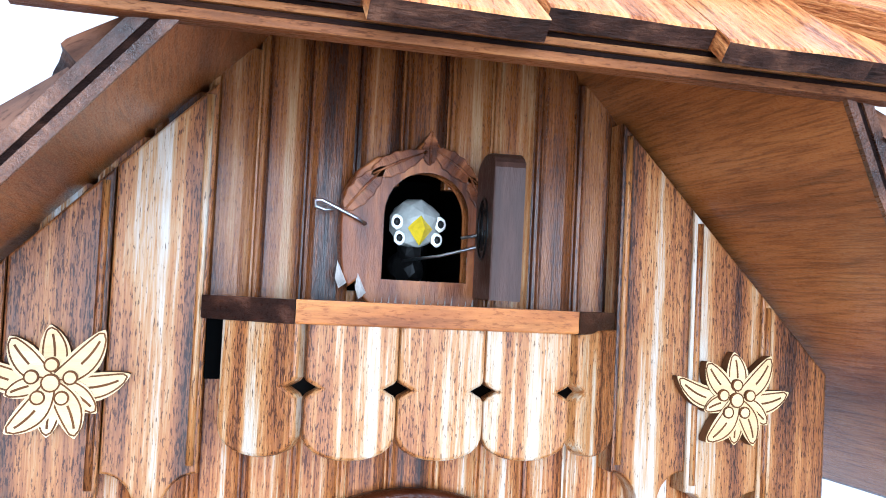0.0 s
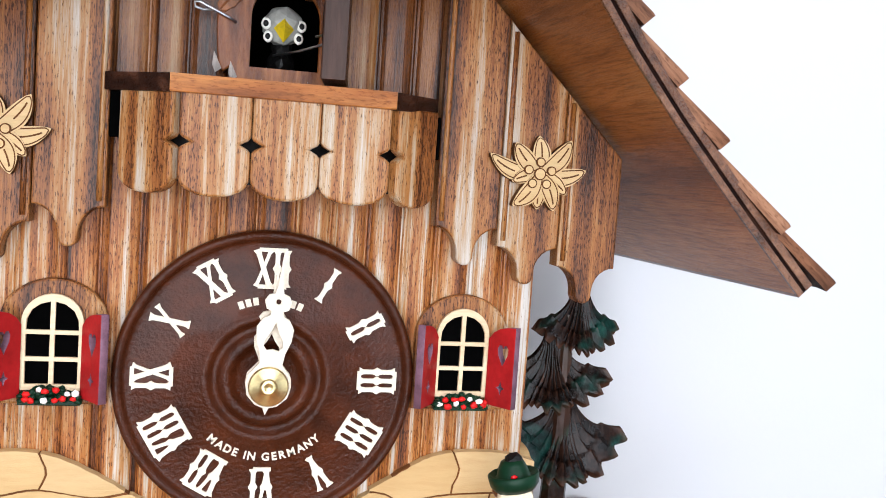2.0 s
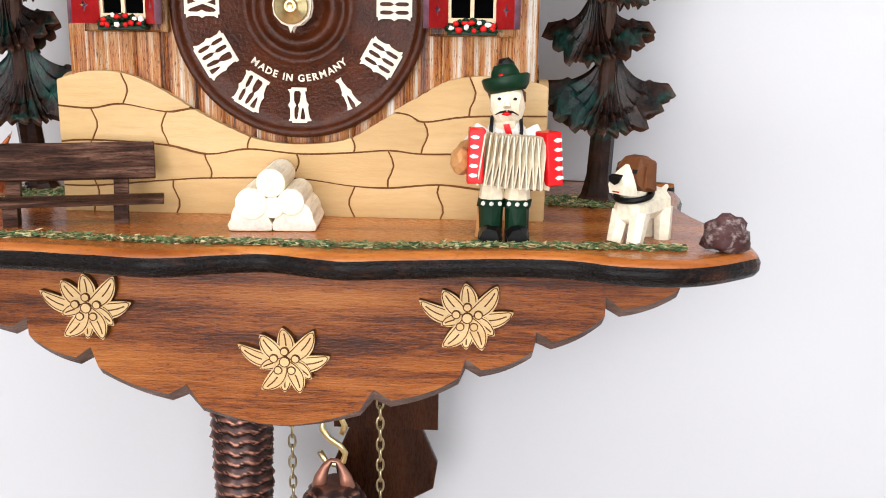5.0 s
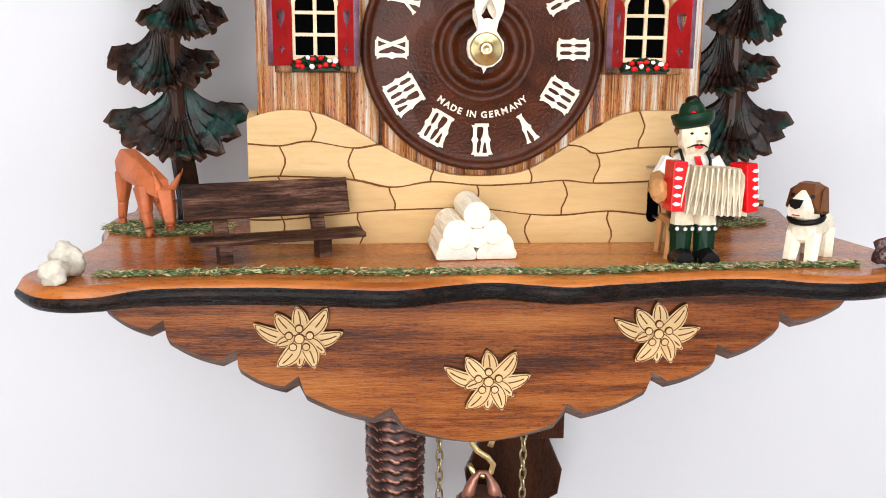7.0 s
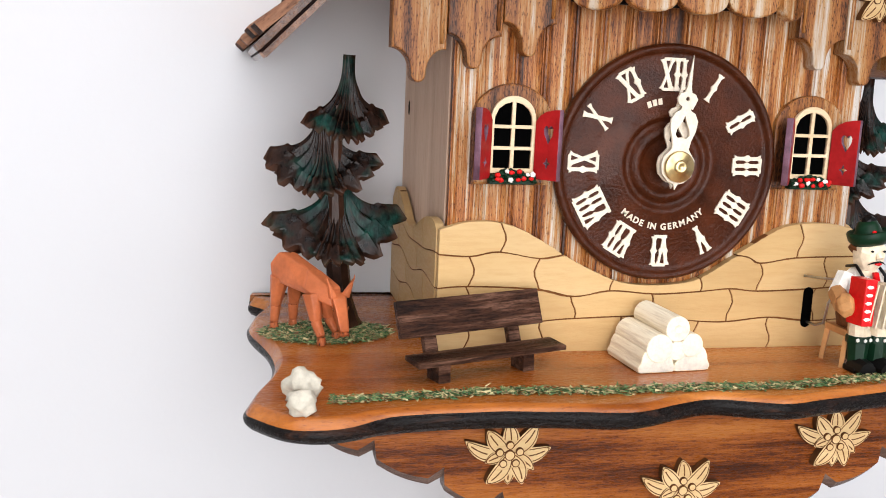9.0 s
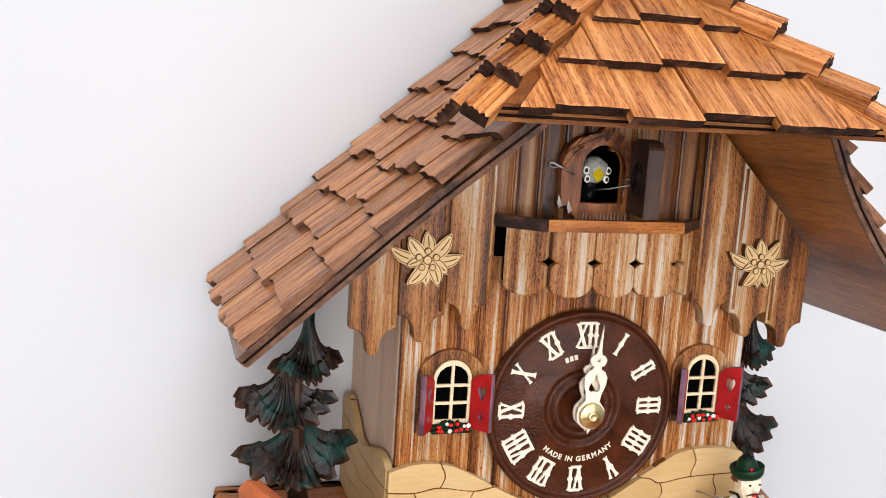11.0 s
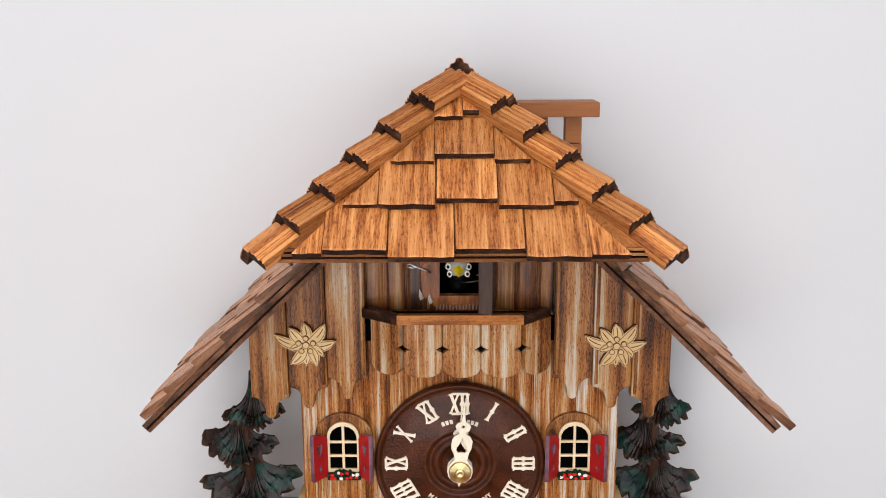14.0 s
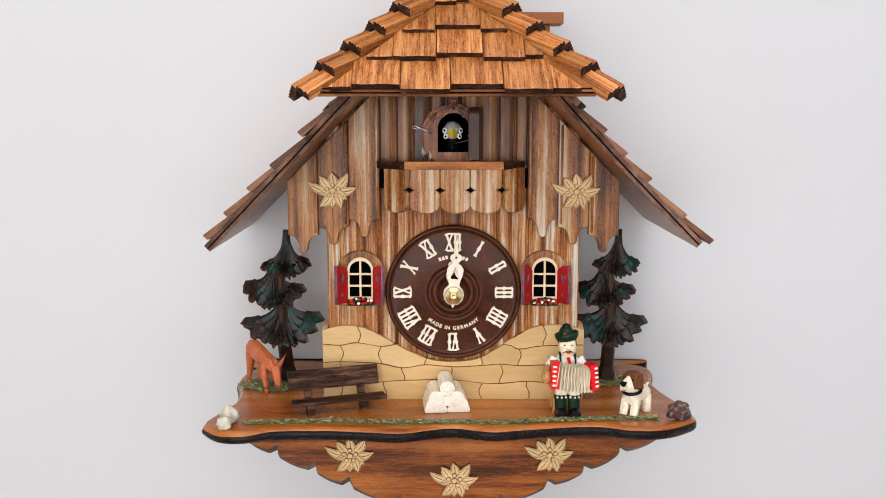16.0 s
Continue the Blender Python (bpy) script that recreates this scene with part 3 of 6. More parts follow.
# gable panels: three boards a side with a dripping lower end


def drip_board(x0, x1, tip, bend):
    w, xc = x1 - x0, (x0 + x1) / 2
    shoulder = tip + 13
    def roofline(x):
        return min(285.5 - abs(x), 262)
    pts = [(x0, roofline(x0)), (x0, shoulder)]
    pts += [(x0 + (xc - 3 - x0) * math.sin(a), shoulder - 9 * (1 - math.cos(a))) for a in np.linspace(0.2, 1.5, 6)]
    pts += [(xc - 3.0 * math.cos(a), tip + 3 - 3 * math.sin(a)) for a in np.linspace(0.2, math.pi - 0.2, 7)]
    pts += [(x1 - (x1 - xc - 3) * math.sin(a), shoulder - 9 * (1 - math.cos(a))) for a in np.linspace(1.5, 0.2, 6)]
    pts += [(x1, shoulder), (x1, roofline(x1))]
    return pts


for s in (-1, 1):
    bm = bmesh.new()
    prism(bm, [(s * 55, 228), (s * 55, 145), (s * 118, 145), (s * 118, 164)], -0.35, 0.2)
    gable = part("gable_panel", bm, M_PANEL, clock, "mottled brown gable panel with scalloped lower edge")
    for x0, x1, tip in ((53.5, 75.6, 125.0), (75.9, 98.0, 119.3), (98.3, 120.0, 113.3)):
        a, b = (x0, x1) if s > 0 else (-x1, -x0)
        bm = bmesh.new()
        prism(bm, drip_board(a, b, tip, s), -8.2, -0.4, 0.7)
        board = part("board", bm, M_PANEL, gable)
        bm = bmesh.new()
        edge = x0 + 2.0  # a moulded bead beside the joint
        tube(bm, [(s * edge, -8.0, z) for z in np.linspace(tip + 15, 284.0 - edge - (24 if edge < 30 else 0), 6)], [1.0] * 6, 8)
        part("bead", bm, M_PANEL, board)

# roof: two boarded slopes, a half hip in front, shingles on all
ROOF = 288.5  # height where the undersides of the slopes would meet
BACK, HALF = 111.0, 0.7071
HIP_X, HIP_FRONT, PEAK = 63.0, -84.0, -6.0  # where verge and hip meet; the ridge's front end


EAVES = {-1: 168.0, 1: 163.5}
VERGES = {-1: [(HIP_X, HIP_FRONT), (80, -74.5), (95, -66.5), (113, -59), (140, -50), (172, -40)], 1: [(HIP_X, HIP_FRONT), (80, -73.5), (95, -66), (113, -60.5), (140, -56), (172, -53)]}


def verge(s, x):
    """The front edge of a slope at x from the middle: straight along the hip, then cut in a hollow curve down to the eave."""
    if x < HIP_X:
        return PEAK + (HIP_FRONT - PEAK) * x / HIP_X
    return float(np.interp(x, [p[0] for p in VERGES[s]], [p[1] for p in VERGES[s]]))


def verge_line(s, x0, out=0.0):
    """Points along a verge from x0 down to the eave, set forwards by out."""
    return [(x, verge(s, x) - out) for x in [x0, *[p[0] for p in VERGES[s] if x0 < p[0] < EAVES[s]], EAVES[s] + (0.6 if out else 0)]]


def slope_point(s, x, y, h):
    return (s * (x + h * HALF), y, ROOF - x + h * HALF)


def slope_plate(s, plan, h0, h1):
    """A board in a slope's plane: plan (x from the middle, y), from height h0 to h1 above its underside."""
    bm = bmesh.new()
    a, b = [[bm.verts.new(slope_point(s, x, y, h)) for x, y in plan] for h in (h0, h1)]
    bm.faces.new(a)
    bm.faces.new(b[::-1])
    for i in range(len(a)):
        k = (i + 1) % len(a)
        bm.faces.new((a[i], b[i], b[k], a[k]))
    return bm


bm = bmesh.new()
box(bm, -3, 3, 10, BACK, ROOF - 12, ROOF - 5, 0.5)
roof = part("roof", bm, M_SOFFIT, clock, "steep roof of orange-brown split wooden shingles")
for s in (-1, 1):
    EAVE = EAVES[s]
    part("roof_board", slope_plate(s, [(1.5, PEAK + 2), *verge_line(s, HIP_X), (EAVE, BACK), (1.5, BACK)], 0, 5.6), M_SOFFIT, roof, "brown glossy plywood roof board")
    for h0, h1, out, mm in ((-0.2, 1.9, 1.6, M_VERGE), (1.95, 3.1, 1.3, M_BURNT), (3.15, 5.7, 1.8, M_VERGE)):
        part("barge_board", slope_plate(s, verge_line(s, 54, out) + verge_line(s, 54, 0.2)[::-1], h0, h1), mm, roof, "weathered layered plywood edge")
    for h0, h1, mm in ((0.2, 2.4, M_VERGE), (2.5, 3.2, M_BURNT), (3.3, 5.6, M_VERGE)):
        part("eave_edge", slope_plate(s, [(EAVE + 0.1, verge(s, EAVE)), (EAVE + 1.2, verge(s, EAVE)), (EAVE + 1.2, BACK), (EAVE + 0.1, BACK)], h0, h1), mm, roof)


def shingle_mesh(width, length, thick, ragged, seed):
    """A split shingle: lies in x and y, butt end at y = 0, thicker there; face 0 on top, burnt edges."""
    rnd = random.Random(seed)
    bm = bmesh.new()
    n = 5
    xs = [-width / 2 + width * k / n for k in range(n + 1)]
    low = [rnd.uniform(-ragged, ragged) for _ in xs]
    rows = []
    for j, (y, h) in enumerate(((0, thick), (1.2, thick + 0.25), (length, thick * 0.45))):
        rows.append(([bm.verts.new((x, y + (low[k] if j < 2 else 0), h + rnd.uniform(-0.12, 0.12))) for k, x in enumerate(xs)]))
    under = [bm.verts.new((x, low[k] + 0.5, 0)) for k, x in enumerate(xs)], [bm.verts.new((x, length, 0)) for x in xs]
    def face(vs, mi):
        bm.faces.new(vs).material_index = mi
    for a, b in zip(rows, rows[1:]):
        for k in range(n):
            face((a[k], a[k + 1], b[k + 1], b[k]), 0)
    for k in range(n):
        face((under[0][k], under[0][k + 1], rows[0][k + 1], rows[0][k]), 1)
        face((under[1][k + 1], under[1][k], rows[2][k], rows[2][k + 1]), 1)
        face((under[0][k + 1], under[0][k], under[1][k], under[1][k + 1]), 1)
    for k in (0, n):
        face((under[0][k], rows[0][k], rows[1][k], rows[2][k], under[1][k]), 2)
    return bm


def shingle_data(width, length, thick, ragged, seed, side=None):
    ob = part("shingle", shingle_mesh(width, length, thick, ragged, seed), [M_SHINGLE, M_BUTT, side or M_SHINGLE], roof)
    me = ob.data
    bpy.data.objects.remove(ob)
    return me


WIDE = [shingle_data(w, 42, 4.2, 0.9, k, M_SPLIT) for k, w in enumerate((19, 22, 25, 28))]
rnd = random.Random(7)
# the two slopes
EXPOSE = 25.5
for s in (-1, 1):
    EAVE = EAVES[s]
    for row in range(10):
        low = EAVE - 0.5 - row * EXPOSE * HALF
        short = max(0.3, min(1.0, (low / HALF + 2) / 42.0))
        y = verge(s, max(low, 0)) - 3.5 + (16 if low < HIP_X + 6 else 0)
        first = True
        while y < BACK - 5:
            k = rnd.randrange(4)
            w = (19, 22, 25, 28)[k]
            d = row * EXPOSE + rnd.uniform(-4.5, 4.5) - (1.5 if first else 0)
            x = EAVE - 0.5 - d * HALF
            yc = min(y + w / 2, BACK - w / 2)
            lift = 6.0 + rnd.uniform(0, 1.7)
            flip = rnd.choice((0, 1))
            m = Matrix.Translation(Vector(slope_point(s, x, yc, lift)) * MM) @ pose(0, 0, 0, 0, 0, 90 if s > 0 else -90) @ pose(0, 0, 0, 45 - 4.0 + rnd.uniform(-0.8, 0.8), 0, rnd.uniform(-1.3, 1.3)) @ Matrix.Diagonal((1, short, 1, 1))
            if first and 20 < low < 90:  # sawn along the hip
                m = m @ Matrix(((1, s * min(0.877, (90 - low) * 0.035), 0, 0), (0, 1, 0, 0), (0, 0, 1, 0), (0, 0, 0, 1)))
            piece("shingle", WIDE[k], roof, m)
            y += w + 0.3
            first = False

# the half hip
HY, HZ, HX = -85.5, 226.5, 89.0  # eave line of the hip: y, underside z, half width
AY, AZ = -6.0, 303.0  # its peak
bm = bmesh.new()
vs = [bm.verts.new(p) for p in ((-HX, HY, HZ), (HX, HY, HZ), (0, AY, AZ), (-HX, HY - 0.5, HZ + 5), (HX, HY - 0.5, HZ + 5), (0, AY - 2, AZ + 5))]
for f in ((0, 1, 2), (3, 5, 4), (0, 3, 4, 1), (1, 4, 5, 2), (2, 5, 3, 0)):
    bm.faces.new([vs[i] for i in f])
part("hip_board", bm, M_SOFFIT, roof, "layered plywood hip board")
for k, (z0, z1, mm, dy) in enumerate(((-1.2, 0.6, M_EAVE, -1.0), (0.65, 1.7, M_BURNT, -0.4), (1.75, 3.1, M_EAVE, -1.2), (3.15, 4.2, M_BURNT, -0.5), (4.25, 5.6, M_EAVE, -1.3))):
    bm = bmesh.new()
    box(bm, -HX + 0.5, HX - 0.5, HY + dy - 1.0, HY + 3, HZ + z0, HZ + z1, 0.2)
    part("eave_strip", bm, mm, roof)
slope = math.degrees(math.atan2(AZ - HZ, AY - HY))
ca, sa = math.cos(radians(slope)), math.sin(radians(slope))
HIPW = 30.5
HIPS = [shingle_data(HIPW - 0.5, 44, 3.6, 0.35, 20 + k) for k in range(3)]
# each row: how far up, and for each shingle its two sides and how much lower it hangs
ROWS_UP = ((-3.0, ((-79, -65, 0), (-65, -34.5, -1.5), (-34.5, -3, 2.5), (-3, 30, -2), (30, 60.5, 2.5), (60.5, 79, 1))), (26.5, ((-57, -40, 1.5), (-40, -12, 2.0), (-12, 18, -1.5), (18, 45, 2.5), (45, 57, 0))), (54.0, ((-35, -13, 2.5), (-13, 17, -1.5), (17, 35, 2.0))), (82.0, ((-14, 1.5, 1.5), (1.5, 14, -2.5))))
count = 0
for d0, shingles in ROWS_UP:
    for x0, x1, lower in shingles:
        count += 1
        d = d0 - lower
        yy, zz = HY + d * ca, HZ + d * sa
        end = (x0, x1, lower) in (shingles[0], shingles[-1])
        lift = 5.4 + 0.2 * (count % 3) - (0.5 if end else 0)
        long = 0.62 if d0 > 50 else 0.85
        m = at((x0 + x1) / 2, yy - lift * sa, zz + lift * ca) @ pose(0, 0, 0, slope - 4.5, 0, 0 if end else rnd.uniform(-0.8, 0.8))
        if end:  # sawn along the hip
            side = 1 if x0 + x1 > 0 else -1
            wide, bm = abs(x1 - x0) - 0.3, shingle_mesh(abs(x1 - x0) - 0.3, 44 * long, 4.1, 0.35, 40 + count)
            bmesh.ops.subdivide_edges(bm, edges=[e for e in bm.edges if abs(e.verts[0].co.y - e.verts[1].co.y) > 5], cuts=9)
            for v in bm.verts:
                v.co.x = side * max(-wide / 2 - 3, min(side * v.co.x, wide / 2 - 0.70 * max(0, v.co.y)))
            part("shingle", bm, [M_SHINGLE, M_BUTT, M_SHINGLE], roof).matrix_basis = m
            continue
        piece("shingle", HIPS[count % 3], roof, m @ Matrix.Diagonal(((x1 - x0 - 0.3) / HIPW, long, 1.15, 1)))


def cap_mesh(seed, width, length, thick):
    """A ridge strip along y, butt end at y = 0, one long edge on x = 0."""
    r = random.Random(seed)
    bm = bmesh.new()
    n = 9
    tops, lows = [], []
    for j, y in enumerate((0.0, 0.8, length)):
        tops.append([bm.verts.new((width * k / n, y + (r.uniform(-0.5, 0.5) if j < 2 else 0), thick + (0.5 if k % 2 else -0.4) - (0.5 if j == 0 else 0))) for k in range(n + 1)])
    for y in (0.4, length):
        lows.append([bm.verts.new((width * k / n, y, 0)) for k in range(n + 1)])
    def face(vs, mi):
        bm.faces.new(vs).material_index = mi
    for k in range(n):
        for a, b in zip(tops, tops[1:]):
            face((a[k], a[k + 1], b[k + 1], b[k]), 0)
        face((lows[0][k], lows[0][k + 1], tops[0][k + 1], tops[0][k]), 1)
        face((lows[1][k + 1], lows[1][k], tops[2][k], tops[2][k + 1]), 1)
        face((lows[0][k + 1], lows[0][k], lows[1][k], lows[1][k + 1]), 1)
    for k in (0, n):
        face((lows[0][k], tops[0][k], tops[1][k], tops[2][k], lows[1][k]), 2)
    return bm


def cap_data(*size):
    ob = part("ridge_cap", cap_mesh(*size), [M_SHINGLE, M_BUTT, M_SHINGLE], roof)
    me = ob.data
    bpy.data.objects.remove(ob)
    return me


CAPS = [cap_data(3 + k, 11.0, 37.0, 6.2) for k in range(3)]
SIDE_CAP = cap_data(8, 13.0, 37.0, 5.0)
hip_up = Vector((0, -sa, ca))
for s in (-1, 1):
    a, b = Vector((-100 if s < 0 else 103, -81.0, 221.0)), Vector((s * 1.0, AY - 2, AZ + 3.0))
    way = (b - a).normalized()
    inward = (Vector((-s, 0, 0)) - way * Vector((-s, 0, 0)).dot(way)).normalized()
    inward = (inward - hip_up * inward.dot(hip_up)).normalized()
    for k in range(6):
        p = a + way * (k * 23.5 + rnd.uniform(-1, 1)) + hip_up * (11.5 if k else 8.5)
        y_axis = (way - hip_up * (0.31 if k else 0.16)).normalized()
        x_axis = (inward - y_axis * inward.dot(y_axis)).normalized()
        z_axis = x_axis.cross(y_axis)
        if z_axis.z < 0:
            z_axis = -z_axis
        # the front strip, on the hip's face
        m = Matrix((x_axis, y_axis, z_axis)).transposed().to_4x4()
        piece("ridge_cap", CAPS[k % 3], roof, Matrix.Translation(p * MM) @ m @ Matrix.Diagonal((1, 0.85 if k == 5 else 1, 1, 1)))
        # the strip behind it, folded down to the slope
        out = Vector((s * 0.50, 0.50, -0.72))
        x2 = (out - y_axis * out.dot(y_axis)).normalized()
        z2 = x2.cross(y_axis)
        if z2.dot(Vector((s, 0.6, 0.6))) < 0:
            z2 = -z2
        m = Matrix((x2, y_axis, z2)).transposed().to_4x4()
        piece("ridge_cap", SIDE_CAP, roof, Matrix.Translation((p + z_axis * 3.0) * MM) @ m @ Matrix.Diagonal((1, 0.85 if k == 5 else 1, 1, 1)))
# along the ridge: pairs of strips like a tent, each lapping over the one before it
for k in range(6):
    for s in (-1, 1):
        y, z = (AY + 6, ROOF + 23.0) if k == 0 else (AY + 4 + k * 18.5, ROOF + 14.5 - k * 0.8)
        piece("ridge_cap", SIDE_CAP, roof, at(0, y, z, -6.0, 0, 0) @ pose(0, 0, 0, 0, 43 * s, 0) @ Matrix.Translation((-s * 4.4 * MM, 0, 0)) @ Matrix.Diagonal((s * 1.35, 0.72, 1, 1)))

# chimney: two posts under a flat cap
bm = bmesh.new()
box(bm, 46.8, 54.2, 59, 67, 225, 262, 0.4)
chimney = part("chimney", bm, M_CHIM, clock, "small brown wooden chimney with flat cap")
for name, x0, x1, y0, y1, z0, z1 in (("post", 46.5, 54.5, 58, 68, 262.2, 280.8), ("post", 65, 75, 58, 68, 264.6, 280.8), ("post", 65.6, 75.2, 57.6, 68.4, 205, 264.0), ("cap", 36, 84.5, 50, 76, 281, 289.8)):
    bm = bmesh.new()
    box(bm, x0, x1, y0, y1, z0, z1, 0.4)
    part(name, bm, M_CHIM, chimney)

# stone-look wall: pale boards with burnt joints, in front and along both sides
STONE_X = 97.5
WALL_TOP = [(-98, 54), (-84, 57.6), (-68, 56.8), (-54, 50), (-40, 42), (-20, 32.8), (0, 30.4), (20, 33.2), (36, 42.4), (51, 53), (66, 57.6), (84, 57.8), (98, 54.5)]
ROW_A = [(-98, 12), (-84, 12), (-51, 15), (-37, 16), (-2, 16.6), (20, 14.1), (36, 13.6), (56, 15.3), (76, 13.5), (98, 14.5)]
ROW_B = [(-98, 29.5), (-83, 30.4), (-55, 29), (-37, 25.7), (-20, 28.1), (0, 26.5), (20, 27.4), (36, 28.6), (50, 27.4), (77, 28.4), (98, 30)]
ROW_C = [(-98, 44), (-83, 43.1), (-71, 45), (-53.5, 42.2), (-40, 43.9), (0, 44), (40, 43.5), (49, 40.1), (68, 42.5), (98, 43.2)]


WALL_TOP, ROW_A, ROW_B, ROW_C = [spline(p, 5) for p in (WALL_TOP, ROW_A, ROW_B, ROW_C)]


def stone(x0, x1, low, high, lid, y0, y1, x_low, x_high):
    """One stone between two wavy courses and two wavy upright joints; lid cuts its top."""
    gap = 0.36
    def sway(x, z):
        return 0.0 if x in (x_low, x_high) else 1.3 * math.sin(z * 0.42 + x)
    def joint(x, z):
        k = (x - x0) / (x1 - x0)
        return x + (1 - k) * sway(x0, z) + k * sway(x1, z)
    n = 22
    def inset(x):
        return max(min(x, x1 - gap), x0 + gap)
    zl = lambda x: smooth_line(low, x) + gap if low else TOP  # noqa: E731
    zh = lambda x: min((smooth_line(high, x) - gap) if high else 999, smooth_line(lid, x))  # noqa: E731
    xs = [x0 + (x1 - x0) * k / n for k in range(n + 1)]
    bottom = [(joint(inset(x), zl(x)), zl(x)) for x in xs]
    upper = [(joint(inset(x), zh(x)), zh(x)) for x in xs if zh(x) > zl(x) + 0.4]
    keep = [p for p, x in zip(bottom, xs) if zh(x) > zl(x) + 0.4]
    if len(keep) < 3:
        return None
    whole = [zh(x) > zl(x) + 0.4 for x in (xs[0], xs[-1])]
    right = [(joint(x1 - gap, z), z) for z in np.linspace(keep[-1][1], upper[-1][1], 6)[1:-1]] if whole[1] else []
    left = [(joint(x0 + gap, z), z) for z in np.linspace(upper[0][1], keep[0][1], 6)[1:-1]] if whole[0] else []
    bm = bmesh.new()
    prism(bm, keep + right + upper[::-1] + left, y0, y1, 0.12)
    return bm


def stone_wall(label, courses, lid, x_low, x_high, m):
    bm = bmesh.new()
    xs = np.linspace(x_low + 0.4, x_high - 0.4, 40)
    prism(bm, [(x_low + 0.4, TOP), (x_high - 0.4, TOP)] + [(x, smooth_line(lid, x) - 0.4) for x in xs[::-1]], -3.62, -0.2)
    wall = part("stone_wall", bm, M_JOINT, clock, label, m=m)
    for low, high, cuts in courses:
        ends = [x_low, *cuts, x_high]
        for a, b in zip(ends, ends[1:]):
            bm = stone(a, b, low, high, lid, -4.0, -0.3, x_low, x_high)
            if bm:
                part("stone", bm, M_MAPLE, wall)
    return wall


stone_wall("pale maple wall engraved with burnt stone joints", ((None, ROW_A, (-84, -51, -14, 20.5, 56, 86)), (ROW_A, ROW_B, (-84, -37.4, -2, 36, 77)), (ROW_B, ROW_C, (-83, -54.5, -20, 20.5, 49.5, 82)), (ROW_C, None, (-70, -30, 30, 68))), WALL_TOP, -STONE_X, STONE_X, Matrix())
SIDE_TOP = [(0, 53.5), (8, 56.5), (22, 56), (38, 51), (52, 46), (66, 46.5), (80, 53), (94, 59.5), (104, 58), (112, 52)]
SIDE_TOP = spline(SIDE_TOP, 5)
SIDE_A, SIDE_B, SIDE_C = [(0, 14), (30, 12), (60, 17), (90, 13), (112, 15)], [(0, 29), (25, 31), (55, 26), (85, 31), (112, 28)], [(0, 44), (30, 41), (60, 40), (90, 45), (112, 44)]
for s in (-1, 1):
    m = at(s * 93.7, 0, 0, 0, 0, -90 if s < 0 else 90)
    flip = (lambda pts: [(112 - x, z) for x, z in pts[::-1]]) if s < 0 else (lambda pts: pts)
    stone_wall("pale maple side wall with burnt stone joints", [(flip(a) if a else None, flip(b) if b else None, c) for a, b, c in ((None, SIDE_A, (28, 66)), (SIDE_A, SIDE_B, (45, 88)), (SIDE_B, SIDE_C, (22, 70)), (SIDE_C, None, (18, 60, 84)))], flip(SIDE_TOP), 0.0, 112.0,
               m @ Matrix.Translation((-0.112 if s < 0 else 0, 0, 0)))

# platform with a carved, burnt edge
EDGE = [(-173, -62), (-163, -73), (-151, -77), (-139, -75), (-127, -70.5), (-107, -68.5), (-87, -68.6), (-64, -71), (-42, -74.6), (-30, -73), (-15, -67), (-1, -63.6), (13, -68.2), (28, -71.5), (46, -68), (68, -63.5), (88, -60.5), (104, -62), (118, -67), (134, -69.5), (150, -65.5),
        (165, -55), (172, -46), (172.5, -28), (167, -4), (162, 20), (160, 42), (164, 60), (167, 78), (160, 92), (150, 97), (149, 111.5), (-149, 111.5), (-158, 106), (-170, 108), (-172, 100), (-165, 88), (-172, 66), (-173, 46), (-166, 18), (-164, -6), (-168, -26), (-174, -44), (-176, -55)]
outline = spline(EDGE, 4, True)
mid = Vector((0, 10))


def shrunk(d):
    """The outline moved inwards by d."""
    out, n = [], len(outline)
    for i, p in enumerate(outline):
        a, b = Vector(outline[i - 1]), Vector(outline[(i + 1) % n])
        t = (b - a).normalized()
        out.append((p[0] - t.y * d, p[1] + t.x * d))
    return out


bm = bmesh.new()
rings = []
for d, z, worn in ((4.2, TOP, 0), (3.2, TOP - 0.25, 0.2), (1.0, TOP - 2.2, 1), (0.0, TOP - 4.4, 0.7), (0.3, TOP - 7.2, 0), (1.6, TOP - 8.8, 0), (3.0, TOP - 9.4, 0)):
    # the knife took more off the upper edge in places, most at the corner
    ring = []
    for x, y in shrunk(d):
        took = 0.9 * max(0, noise.noise(Vector((x * 0.045, y * 0.045, 3)))) + 1.8 * min(1, max(0, (-x - 125) / 35))
        ring.append(bm.verts.new((x, min(y, 111.8), z - worn * took)))
    rings.append(ring)
for j, (a, b) in enumerate(zip(rings, rings[1:])):
    for i in range(len(a)):
        k = (i + 1) % len(a)
        f = bm.faces.new((a[i], a[k], b[k], b[i]))
        f.material_index, f.smooth = (0 if j < 2 else 1), True
bm.faces.new(rings[0]).material_index = 0
bm.faces.new(rings[-1][::-1]).material_index = 1
platform = part("platform", bm, [M_DECK, M_EDGE], clock, "glossy stained platform with dark burnt carved edge")

# scalloped apron under the platform
CUSPS = [(-149, -9.6), (-127, -22.4), (-99.3, -34.8), (-75.2, -46.2), (-38.5, -60), (33.5, -59.6), (68.3, -46), (94.3, -34.8), (119.3, -20.6), (147, -9.6)]


